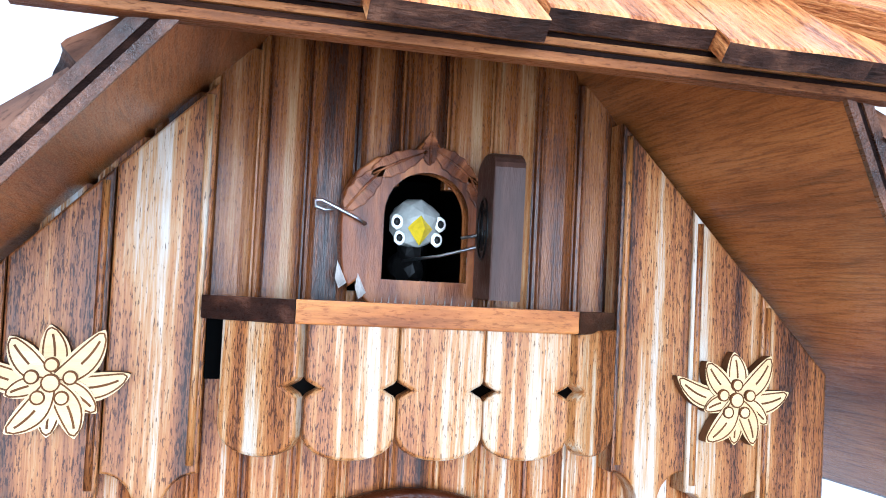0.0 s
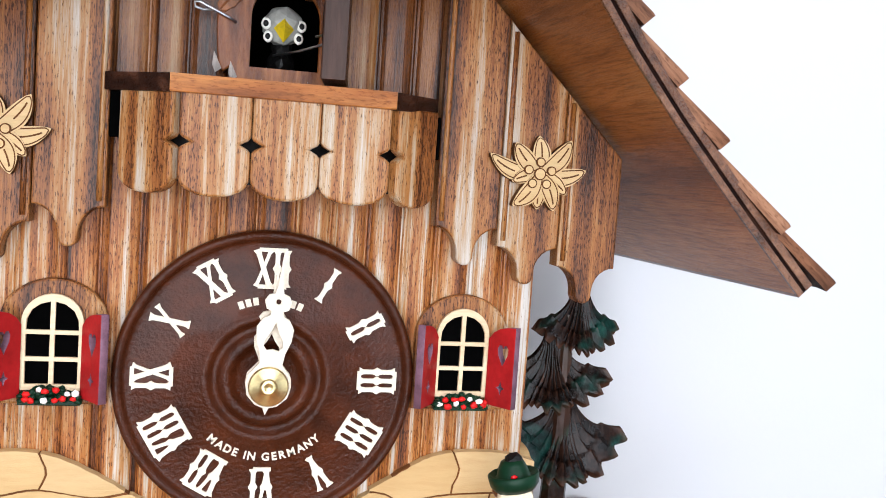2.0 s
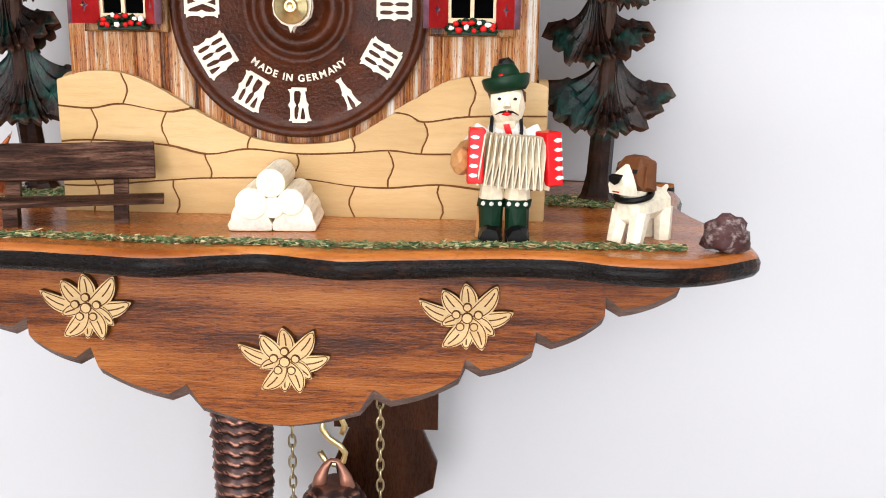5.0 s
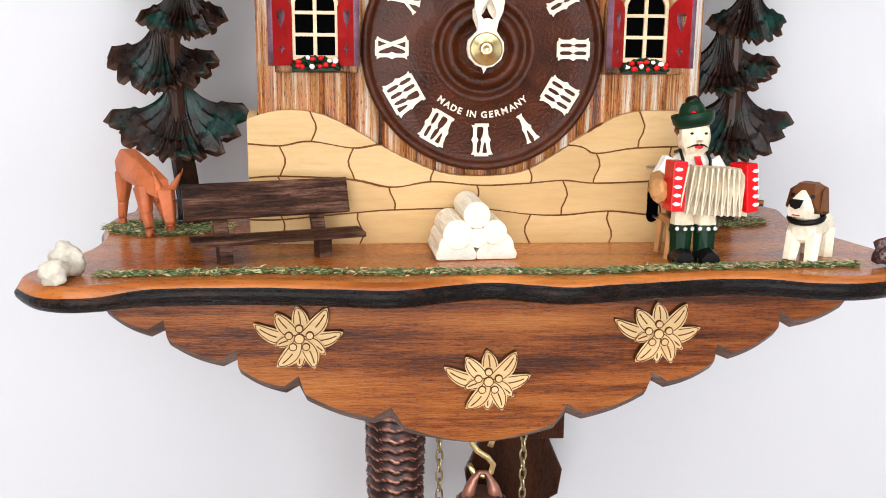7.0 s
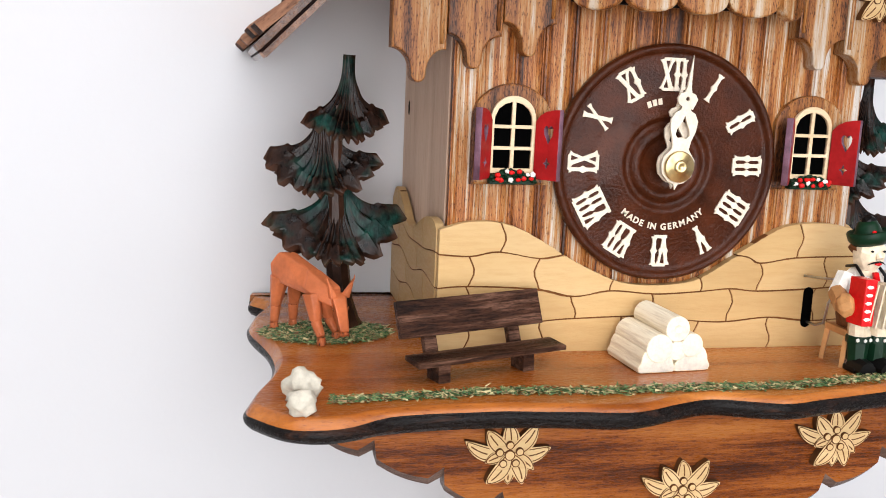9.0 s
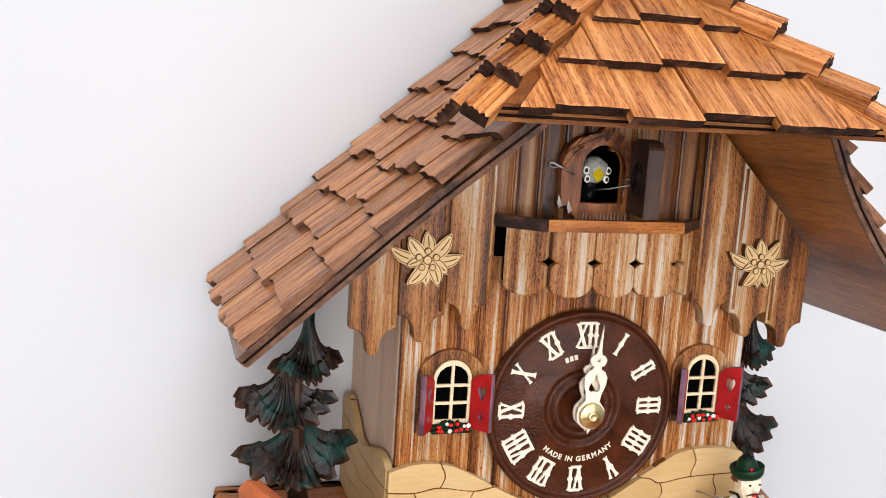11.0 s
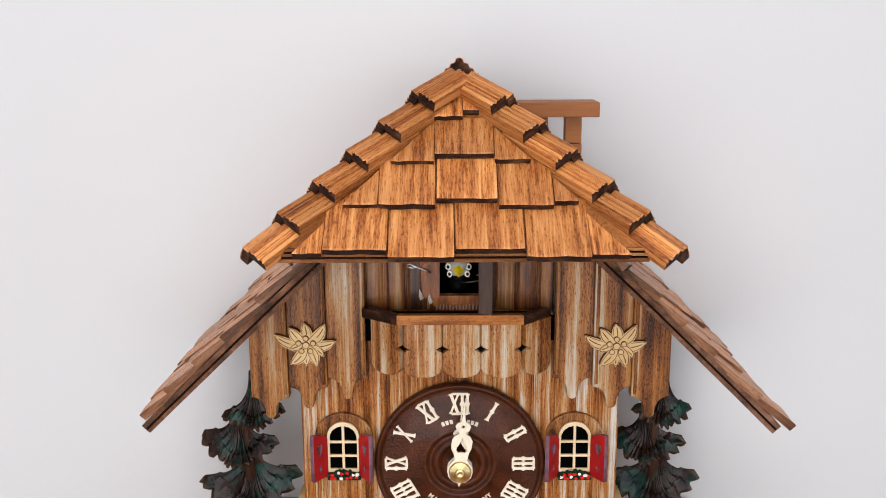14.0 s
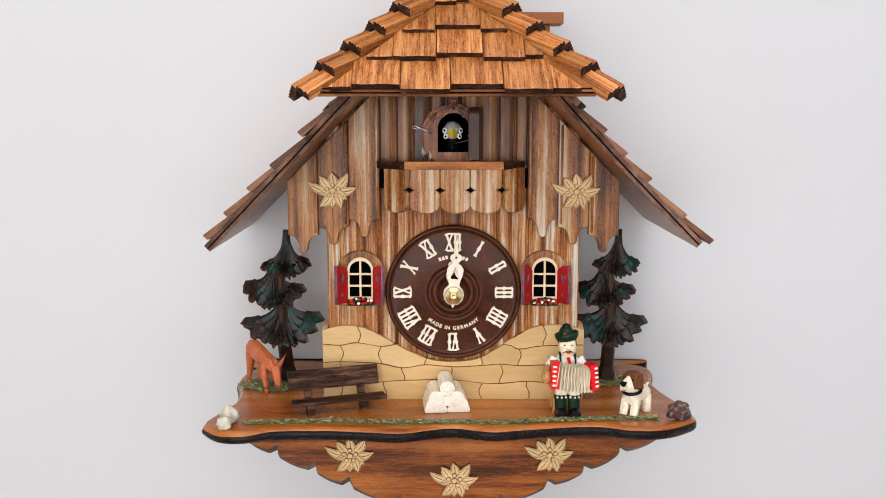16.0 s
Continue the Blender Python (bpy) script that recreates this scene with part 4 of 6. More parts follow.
def scallops(cusps, sag):
    out = []
    for (x0, z0), (x1, z1) in zip(cusps, cusps[1:]):
        w = math.hypot(x1 - x0, z1 - z0)
        nx, nz = (z1 - z0) / w, -(x1 - x0) / w
        depth, share, end = (sag, 0.66, 0.13) if w < 50 else (sag * 1.95, 0.42, 0.075)
        for t in (0, 0.04, 0.075, 0.13, 0.2, 0.3, 0.4, 0.5, 0.6, 0.7, 0.8, 0.87, 0.925, 0.96):
            h = depth * (share * min(1, t / end, (1 - t) / end) + (1 - share) * math.sin(math.pi * t))
            out.append((x0 + (x1 - x0) * t + nx * h, z0 + (z1 - z0) * t + nz * h))
    return out + [cusps[-1]]


# its lower edge is cut at a slant: the front outline lies inside the back one
front = [(-149, -8.0)] + scallops([(x, z + 1.5) for x, z in CUSPS], 8.0) + [(147, -8.0)]
back = [(-150, -8.0)] + scallops([(x, z - 3.6) for x, z in CUSPS], 6.2) + [(148, -8.0)]
bm = bmesh.new()
loops = [[bm.verts.new((x, y, z)) for x, z in pts] for pts, y in ((front, -39.5), (back, -36.6), (back, -29.5))]
bm.faces.new(loops[0])
bm.faces.new(loops[2][::-1])
for a, b in zip(loops, loops[1:]):
    for i in range(len(a)):
        k = (i + 1) % len(a)
        bm.faces.new((a[k], a[i], b[i], b[k])).material_index = 1
part("apron", bm, [M_WALNUT, M_CUTEDGE], clock, "walnut-stained apron board with scalloped bottom edge")

# dial
DZ = 83.2
dial_pose = at(0, 0, DZ, 90)
bm = bmesh.new()
lathe(bm, [(49.6, 0), (50.2, 3.6), (49.8, 5.4), (48.8, 6.2), (47.6, 6.0), (46.9, 5.0), (46.4, 4.0), (45.6, 3.7), (44.0, 3.9), (22.6, 3.9), (21.6, 4.6), (20.4, 4.9), (19.4, 4.4), (18.6, 3.2), (17.2, 2.6), (16.2, 3.6), (15.0, 5.0), (13.4, 5.4), (12.0, 4.7), (11.0, 3.4), (9.6, 2.9), (4.0, 2.9), (0, 2.9)], 96)
dial = part("dial", bm, M_DIAL, clock, "dark brown turned wooden dial with cream Roman numerals", m=dial_pose)


def stroke(bm, a, b, w, y0, y1, bumps=(0.0, 0.5, 1.0), grow=0.75):
    """A numeral's stroke from a to b with a knuckle at its ends and middle."""
    a, b = Vector(a), Vector(b)
    d = (b - a).normalized()
    n = Vector((-d.y, d.x))
    length = (b - a).length
    left = []
    for t in np.linspace(0, 1, 25):
        k = max(math.exp(-(((t - c) * length) / 0.85) ** 2) for c in bumps)
        left.append((t, w / 2 + grow * k))
    pts = [a + d * length * t + n * h for t, h in left] + [a + d * length * t - n * h for t, h in left[::-1]]
    prism(bm, [tuple(p) for p in pts], y0, y1)


def numeral(text):
    """Strokes of a Roman numeral, upright about the origin, 13.4 high."""
    bm = bmesh.new()
    h = 6.2
    widths = {"I": 3.1, "V": 5.6, "X": 6.0}
    total = sum(widths[c] for c in text)
    x, lift = -total / 2, 0.0
    for c in text:
        w = widths[c]
        mid_x = x + w / 2
        lift += 0.03
        y0, y1 = -0.9 - lift, 0.6
        if c == "I":
            stroke(bm, (mid_x, -h), (mid_x, h), 1.55, y0, y1)
        elif c == "V":
            stroke(bm, (mid_x - 1.9, h), (mid_x + 0.2, -h), 1.6, y0, y1, (0.0, 0.5, 1.0), 0.6)
            stroke(bm, (mid_x + 1.9, h), (mid_x - 0.1, -h), 1.1, y0 - 0.03, y1, (0.0, 0.5, 1.0), 0.5)
        else:
            stroke(bm, (mid_x - 2.2, h), (mid_x + 2.2, -h), 1.7, y0, y1, (0.0, 1.0), 0.6)
            stroke(bm, (mid_x + 2.2, h), (mid_x - 2.2, -h), 1.1, y0 - 0.03, y1, (0.0, 1.0), 0.5)
        x += w
    if len(text) > 1:
        for z in (-h, h):
            span = total / 2 - 1.4
            prism(bm, [(-span, z - 0.65), (span, z - 0.65), (span, z + 0.65), (-span, z + 0.65)], -0.86, 0.6)
    return bm


for k, text in enumerate(("XII", "I", "II", "III", "IIII", "V", "VI", "VII", "VIII", "IX", "X", "XI")):
    a = radians(30 * k)
    bm = numeral(text)
    bmesh.ops.transform(bm, matrix=pose(0, 0, 0, -90), verts=bm.verts)
    part("numeral", bm, M_CREAM, dial, m=pose(0, 0, 0, 0, 0, -30 * k) @ at(0, 37.4, 3.75) @ pose(0, 0, 0, 0, 0, 0))


def text_mesh(text, size, depth):
    cu = bpy.data.curves.new("text", "FONT")
    cu.body, cu.size, cu.extrude, cu.align_x, cu.resolution_u, cu.offset = text, size, depth, "CENTER", 3, 0.1
    ob = bpy.data.objects.new("text", cu)
    me = ob.to_mesh()
    bm = bmesh.new()
    bm.from_mesh(me)
    ob.to_mesh_clear()
    bpy.data.objects.remove(ob)
    return bm


bm = bmesh.new()
WIDTHS = {"M": 1.3, "A": 1.05, "D": 1.05, "E": 0.9, " ": 0.55, "I": 0.5, "N": 1.1, "G": 1.15, "R": 1.0, "Y": 1.0}
turn = -5.95 * sum(WIDTHS[c] for c in "MADE IN GERMANY") / 2
for c in "MADE IN GERMANY":
    turn += 5.95 * WIDTHS[c] / 2
    here, turn = turn, turn + 5.95 * WIDTHS[c] / 2
    if c != " ":
        ch = text_mesh(c, 3.75, 0.2)
        bmesh.ops.transform(ch, matrix=pose(0, 0, 0, 0, 0, here) @ Matrix.Translation((0, -28.2, 4.1)), verts=ch.verts)
        tmp = bpy.data.meshes.new("t")
        ch.to_mesh(tmp)
        ch.free()
        bm.from_mesh(tmp)
        bpy.data.meshes.remove(tmp)
part("lettering", bm, M_CREAM, dial, "cream printed words MADE IN GERMANY")
bm = bmesh.new()
for k in range(9):
    if k not in (3, 4, 5):
        box(bm, -0.9, 0.9, 25.2, 27.8, 3.9, 4.15, m=pose(0, 0, 0, 0, 0, (4 - k) * 5.4))
part("maker_mark", bm, M_CREAM, dial, "cream printed maker's mark")


def hand(length, width, hole):
    """An openwork hand: ring, waisted loop with a teardrop hole, clover and point."""
    w = width
    right = [(0, length), (0.9, length * 0.72), (1.5, length * 0.67), (3.4, length * 0.655), (4.5, length * 0.61), (3.6, length * 0.555), (2.0, length * 0.54), (2.2, length * 0.51), (w * 0.72, length * 0.485), (w, length * 0.42), (w * 0.95, length * 0.33), (w * 0.7, length * 0.24), (w * 0.62, 7.2), (7.0, 3.2), (7.4, 0), (6.6, -3.6), (3.6, -6.6), (1.0, -7.4), (0.0, -9.8)]
    outer = right + [(-x, z) for x, z in right[-2:0:-1]]
    c = length * 0.61
    clover = [(0.9 * math.cos(a), c + 0.9 * math.sin(a)) for a in np.linspace(0, 2 * math.pi, 10)[:-1]]
    loop = [(0, length * 0.46), (1.0, length * 0.40), (2.8, length * 0.33), (3.1, length * 0.285), (1.9, length * 0.255), (0, length * 0.265), (-1.9, length * 0.255), (-3.1, length * 0.285), (-2.8, length * 0.33), (-1.0, length * 0.40)]
    return plate([outer, clover, loop] if hole else [outer, loop], -0.7, 0.7, 0.15)


bm = hand(36.0, 5.6, True)
part("hour_hand", bm, M_CREAM, dial, "cream openwork hour hand near twelve", m=pose(0, 0, 0, -90) @ at(0, -10.5, 0, 0, 1.5, 0))
bm = hand(45.5, 6.0, True)
part("minute_hand", bm, M_CREAM, dial, "cream openwork minute hand near twelve", m=pose(0, 0, 0, -90) @ at(0, -14.5, 0, 0, 4.0, 0))
bm = bmesh.new()
lathe(bm, [(2.6, 2.5), (2.6, 14.4), (5.9, 15.2), (6.5, 15.9), (6.5, 16.7), (6.0, 17.2), (3.0, 17.5), (2.7, 18.1), (2.2, 18.6), (1.3, 18.7), (1.1, 18.3), (0, 18.3)], 32)
part("hand_nut", bm, M_BRASS, dial, "polished brass hand nut", smooth=True)

# windows with open shutters and flower boxes


def arch(x0, x1, z0, z1, rise, n=12):
    """A doorway outline: upright sides, then an arch of that rise up to z1."""
    xc, r = (x0 + x1) / 2, (x1 - x0) / 2
    return [(x0, z0), (x1, z0)] + [(xc + r * math.cos(a), z1 - rise + rise * math.sin(a)) for a in np.linspace(0, math.pi, n)]


def window(xc):
    bm = bmesh.new()
    prism(bm, arch(xc - 16.8, xc + 16.8, 73, 114.2, 14.6, 18), -2.6, -0.3, 0.9)
    win = part("window", bm, M_PANEL, clock, "arched cottage window with open red shutters and flowers")
    panes = []
    for row, (z0, z1) in enumerate(((80.0, 87.5), (88.9, 96.2))):
        for x0, x1 in ((xc - 8.0, xc - 0.75), (xc + 0.75, xc + 8.0)):
            panes.append([(x0, z0), (x1, z0), (x1, z1), (x0, z1)])
    for s in (-1, 1):
        panes.append([(xc + s * 0.75, 97.6), (xc + s * 8.0, 97.6), (xc + s * 7.8, 101.0), (xc + s * 6.4, 104.0), (xc + s * 3.8, 106.0), (xc + s * 0.75, 106.9)])
    frame_bm = plate([arch(xc - 9.5, xc + 9.5, 78, 109.4, 9.5, 16), *panes], -4.6, -2.9, 0.2)
    part("window_frame", frame_bm, M_FRAME, win, "pale maple window frame with six panes")
    # No opening cut: a black sheet gives the dark behind the panes.
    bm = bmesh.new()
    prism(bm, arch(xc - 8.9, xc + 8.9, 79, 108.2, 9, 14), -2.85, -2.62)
    part("pane_back", bm, M_BLACK, win, "black sheet standing for the dark behind the panes")
    for s in (-1, 1):
        outline = [(0, 0), (11.6, 0), (11.6, 28.6), (8.5, 28.4), (5.0, 27.6), (2.2, 26.0), (0, 23.4)]
        heart = [(6.6, 14.6), (8.6, 18.4), (8.9, 20.6), (8.1, 21.9), (7.1, 21.7), (6.6, 20.7), (6.1, 21.7), (5.1, 21.9), (4.3, 20.6), (4.6, 18.4)]
        star = [(6.4, 4.4), (7.0, 6.2), (8.2, 6.8), (7.0, 7.4), (6.4, 9.2), (5.8, 7.4), (4.6, 6.8), (5.8, 6.2)]
        bm = plate([outline, heart, star], -1.4, 1.4, 0.12)
        edge_material(bm, 1)
        if s < 0:
            bmesh.ops.scale(bm, vec=(-1, 1, 1), verts=bm.verts)
            bmesh.ops.reverse_faces(bm, faces=bm.faces)
        part("shutter", bm, [M_RED, M_MAUVE], win, "red shutter with heart cut-out", m=at(xc + s * 10.2, -4.6, 76, 0, 0, -54 * s))
    bm = bmesh.new()
    rr = random.Random(int(xc))
    for k in range(110):
        x = rr.uniform(-9.2, 9.2)
        blob(bm, (xc + x, rr.uniform(-8.0, -4), 75.0 + rr.uniform(0, 4.6) * (1 - (x / 11) ** 2)), (1.3, 1.2, 0.9), 1, 0.5, k)
    box(bm, xc - 9.5, xc + 9.5, -6.8, -2.7, 73.6, 75.4, 0.3)
    part("flower_box", bm, M_GREEN, win, "dark green leaves in the flower box")
    for k in range(12):
        bm = bmesh.new()
        x = -7.4 + 14.8 * (k % 6) / 5.0 + rr.uniform(-0.7, 0.7) + (1.2 if k > 5 else 0)
        blob(bm, (xc + x, -8.4 + rr.uniform(-0.4, 0.4), (76.0 if k < 6 else 78.8 - 0.02 * x * x) + rr.uniform(-0.7, 0.7)), (rr.uniform(0.9, 1.4), 0.9, rr.uniform(0.8, 1.2)), 2, 0.45, k + int(xc))
        part("flower", bm, M_SCARLET if rr.random() < 0.5 else M_WHITE, win)


window(-68.4)
window(67.2)

# balcony
bm = bmesh.new()
prism(bm, [(-34.6, -25.8), (34.8, -25.8), (33.3, -21.0), (-33.3, -21.0)], 175.0, 180.6, 0.4, 0, None, "z")
balcony = part("balcony", bm, M_RAIL, clock, "scalloped balcony with orange-brown handrail")
for plan in ([(-55, -10.4), (-34.8, -25.8), (-33.5, -21.0), (-51, -7.2)], [(35.0, -25.8), (51, -12.0), (47, -9.0), (33.5, -21.0)]):
    bm = bmesh.new()
    prism(bm, plan, 174.9, 180.5, 0.4, 0, None, "z")
    part("side_rail", bm, M_SIDERAIL, balcony, "dark glossy end of the handrail")


def slat(w, notch_left, notch_right):
    h = 32.5
    pts = [(0, h), (0, 19.2)]
    if notch_left:
        pts += [(0.7, 18.2), (3.2, 16.8), (0.7, 15.4), (0, 14.4)]
    pts += [(0, 7.5)]
    pts += [(w / 2 - (w / 2) * math.cos(a), 7.0 - 6.8 * math.sin(a) ** 0.8) for a in np.linspace(0.15, math.pi - 0.15, 11)]
    pts += [(w, 7.5)]
    if notch_right:
        pts += [(w, 14.4), (w - 0.7, 15.4), (w - 3.2, 16.8), (w - 0.7, 18.2), (w, 19.2)]
    pts += [(w, h)]
    bm = bmesh.new()
    prism(bm, pts, -4.0, 0.0, 0.9)
    return bm


for w, left, right, m in ((21.6, True, True, at(-31.4, -20.6, 143.6)), (21.1, True, True, at(-9.6, -20.6, 143.6)), (22.2, True, True, at(11.6, -20.6, 143.6)), (20.2, False, True, at(-48.0, -9.4, 143.6, 0, 0, -34)), (18.0, True, False, at(34.3, -20.4, 143.6, 0, 0, 35))):
    part("slat", slat(w, left, right), M_SLAT, balcony, m=m)
# Added black fill and sheets: shade inside and beside the balcony, as colour.
bm = bmesh.new()
prism(bm, [(-49, -7.6), (-33.2, -20.4), (33.2, -20.4), (46, -9.4), (46, -1.2), (-49, -1.2)], 171.0, 173.4, 0.2, 0, None, "z")
part("balcony_floor", bm, M_BLACK, balcony, "black fill standing for the shade inside the balcony")
bm = bmesh.new()
box(bm, -46, 46, -1.1, -0.3, 147.8, 175.6)
part("balcony_back", bm, M_INK, balcony, "black sheet standing for the shade behind the slats")
for x0, x1 in ((-53.4, -46.5), (45.0, 53.2)):
    bm = bmesh.new()
    box(bm, x0, x1, -8.4, -5.5, 160.5, 174.9, 0.2)
    part("side_board", bm, M_BLACK, balcony, "black sheet standing for the dark gap beside the slats")

def hull(bm, vs, mi):
    r = bmesh.ops.convex_hull(bm, input=vs, use_existing_faces=False)
    for g in r["geom"]:
        if isinstance(g, bmesh.types.BMFace):
            g.material_index = mi
    drop = [g for g in r["geom_interior"] + r["geom_unused"] if isinstance(g, bmesh.types.BMVert) and g.is_valid]
    bmesh.ops.delete(bm, geom=list(set(drop)), context="VERTS")


# cuckoo's house: carved surround, dark recess, open door, wires
bm = plate([[(-22.8, 211), (-23.2, 203), (-22.8, 195), (-22.2, 190.6), (-20.6, 187.4), (-18.6, 189.2), (-16.6, 184.6), (-13.0, 181.8), (-7, 180.8), (0, 181.2), (7, 180.8), (11.0, 182.4), (13.2, 186.2), (13.6, 198), (14.4, 207), (14.6, 213), (11.6, 217.4), (7.5, 221), (2.5, 223.6), (-0.8, 228), (-4.5, 223.4), (-9.5, 222), (-15, 220.6), (-19.5, 217.0)],
            arch(-12.8, 10.6, 189.2, 218.2, 11.6, 16)], -6.4, -0.4, 0.5)
surround = part("cuckoo_doorway", bm, M_SURROUND, clock, "carved brown doorway framed with leaves")
def leaf_mesh(length, width):
    """A flat carved leaf along x with a raised midrib and notched edge."""
    top, n = [], 11
    for k in range(n):
        t = k / (n - 1)
        top.append((length * (2 * t - 1), width * math.sin(math.pi * t ** 0.8) ** 0.8 * (1.0 if k % 2 else 0.86)))
    bm = bmesh.new()
    prism(bm, top + [(x, -z * 0.9) for x, z in top[-2:0:-1]], -1.0, 0.4, 0.25)
    tube(bm, [(-length * 0.9, -1.0, 0), (0, -1.25, 0.2), (length * 0.92, -1.0, 0)], [0.3, 0.45, 0.15], 5)
    return bm


for x, z, ang, ln, w in ((-17.6, 212.6, 50, 8.2, 3.4), (-9.0, 219.6, 26, 8.6, 3.2), (6.4, 219.4, -34, 7.8, 3.2), (12.0, 212.6, -64, 6.0, 2.4), (-1.0, 224.0, 88, 4.6, 2.4)):
    part("leaf", leaf_mesh(ln, w), M_CARVED, surround, "dark carved leaf", m=at(x, -6.35, z, 0, -ang, 0))
bm = bmesh.new()
for k in range(15):
    x = -14.5 + k * 1.85
    vs = [bm.verts.new(p) for p in ((x, -6.3, 181.6), (x + 1.2, -6.3, 181.4), (x + 0.9, -6.3, 185.0 + (k % 4) * 0.6), (x + 0.5, -7.3, 181.9))]
    hull(bm, vs, 0)
for x, z in ((-22.6, 188.4), (-17.4, 186.0)):
    hull(bm, [bm.verts.new(p) for p in ((x - 1.0, -6.3, z + 5.5), (x + 1.6, -6.3, z), (x - 0.4, -6.3, z - 1.5), (x - 1.4, -6.3, z + 1), (x, -7.2, z + 1.2))], 0)
part("fringe", bm, M_CHIP, surround, "notched lower rim")
# Compartment walls in flat black, its inner shade put into the colour.
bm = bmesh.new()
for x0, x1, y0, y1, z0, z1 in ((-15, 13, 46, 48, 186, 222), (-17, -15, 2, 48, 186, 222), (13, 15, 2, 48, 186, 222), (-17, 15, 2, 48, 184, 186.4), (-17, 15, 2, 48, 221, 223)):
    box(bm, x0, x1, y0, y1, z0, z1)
recess = part("recess", bm, M_BLACK, clock, "cuckoo compartment, black for its inner shade")

bm = bmesh.new()
prism(bm, arch(0, 23.6, 0, 36.2, 4.5, 12), -7.6, 0, 0.5)
door = part("cuckoo_door", bm, M_DOOR, clock, "small arched brown door standing wide open", m=at(19.6, -7.4, 185.8, 0, 0, -98))
for z in (9, 25):
    bm = bmesh.new()
    tube(bm, [(-0.6, -7.6, z - 1.5), (-1.0, -9.2, z - 1.5), (-1.0, -9.2, z + 1.5), (-0.6, -7.6, z + 1.5)], 0.35, 6)
    part("hinge_wire", bm, M_STEEL, door, "bent steel hinge wire")
bm = bmesh.new()
tube(bm, [(11.8 + 6.6 * math.cos(a), -7.65, 17.5 + 7.6 * math.sin(a)) for a in np.linspace(0, 2 * math.pi, 28)[:-1]], 0.42, 6, True)
for x0, z0, x1, z1 in ((8.2, 13, 10.6, 24), (10.6, 24, 12, 12), (13, 22.5, 15.6, 20.6), (15.2, 17, 13.2, 13.5), (8.6, 17.2, 12, 17.2)):
    tube(bm, [(x0, -7.65, z0), ((x0 + x1) / 2, -7.65, (z0 + z1) / 2), (x1, -7.65, z1)], 0.42, 6)
part("emblem", bm, M_INK, door, "round engraved emblem")
bm = bmesh.new()
tube(bm, [(-18.0, -5.5, 203.8), (-17.2, -7.6, 203.4), (-19.6, -8.2, 204.6), (-25, -8.6, 206.9), (-28.6, -8.4, 208.6), (-30.2, -8.2, 208.4), (-30.0, -8.0, 206.9), (-27.6, -7.8, 206.2), (-24.6, -7.4, 206.6)], 0.42, 8)
part("latch_wire", bm, M_STEEL, surround, "bent steel latch wire")
bm = bmesh.new()
tube(bm, [(-4.6, 3, 195.0), (4, -3, 196.6), (12, -8.5, 199.2), (15.6, -11.5, 201.2), (16.2, -12, 202.6), (14.6, -10.8, 203.0), (11, -7.6, 202.0), (8.6, -5.6, 201.4)], 0.42, 8)
part("door_wire", bm, M_STEEL, door, m=door.matrix_basis.inverted())

# the bird in the doorway: one carved figure


def bird():
    ob = thing("carved_bird", "small grey carved cuckoo with yellow beak inside the doorway", "bird figurine", (-0.6, 4, 182.2))
    bm = bmesh.new()
    # Body and neck black: the doorway's dark put into their colour.
    carve(bm, (0, 9, 7.5), (5.0, 9, 5.5), 40, 3, 4)
    carve(bm, (0, 4, 13), (3.6, 4, 5.5), 30, 6, 4)
    carve(bm, (0, 0, 19.5), (7.0, 6.6, 6.6), 46, 5, 0)
    vs = [bm.verts.new(p) for p in ((0, -10.8, 17.6), (-3.3, -6.0, 17.8), (3.3, -6.0, 17.8), (0, -5.4, 22.0), (0, -5.4, 13.4))]
    for f in ((0, 1, 3), (0, 3, 2), (0, 2, 4), (0, 4, 1)):
        bm.faces.new([vs[i] for i in f]).material_index = 1
    for s in (-1, 1):
        for x, y, z, r in ((5.8, -3.9, 19.4, 2.1), (5.0, -4.1, 15.2, 2.0)):
            blob(bm, (s * x, y, z), (r * 0.8, 0.8, r), 2, 0.15, 1, 2)
            blob(bm, (s * (x + 0.1), y - 0.55, z), (r * 0.45, 0.5, r * 0.55), 2, 0.0, 1, 3)
    part("figure", bm, [M_GREY, M_YELLOW, M_WHITE, M_INK, M_INK], ob)


def carve(bm, centre, size, n, seed, mi, m=None):
    """A knife-cut lump: the hull of scattered points on an ellipsoid."""
    r = random.Random(seed)
    vs = []
    for k in range(n):
        z = 1 - 2 * (k + 0.5) / n
        a = k * 2.39996 + r.uniform(-0.25, 0.25)
        q = math.sqrt(max(0, 1 - z * z))
        p = Vector((q * math.cos(a) * size[0], q * math.sin(a) * size[1], z * size[2])) * r.uniform(0.94, 1.05)
        vs.append(bm.verts.new(Vector(centre) + (m.to_3x3() @ p if m else p)))
    return hull(bm, vs, mi)


def limb(bm, a, b, ra, rb, mi, sides=6, seed=0):
    """A whittled limb from a to b."""
    a, b = Vector(a), Vector(b)
    d = (b - a).normalized()
    u = d.cross(Vector((0, 1, 0.2))).normalized()
    w = u.cross(d)
    r = random.Random(seed)
    vs = []
    for p, q in ((a, ra), (b, rb)):
        for k in range(sides):
            t = 2 * math.pi * k / sides + r.uniform(-0.15, 0.15)
            vs.append(bm.verts.new(p + (u * math.cos(t) + w * math.sin(t)) * q * r.uniform(0.92, 1.06)))
    hull(bm, vs, mi)


bird()
for ob in (surround, recess, door):
    ob.matrix_basis = at(1.0, 0, -3.4) @ ob.matrix_basis

# edelweiss ornaments, laser-cut from pale wood


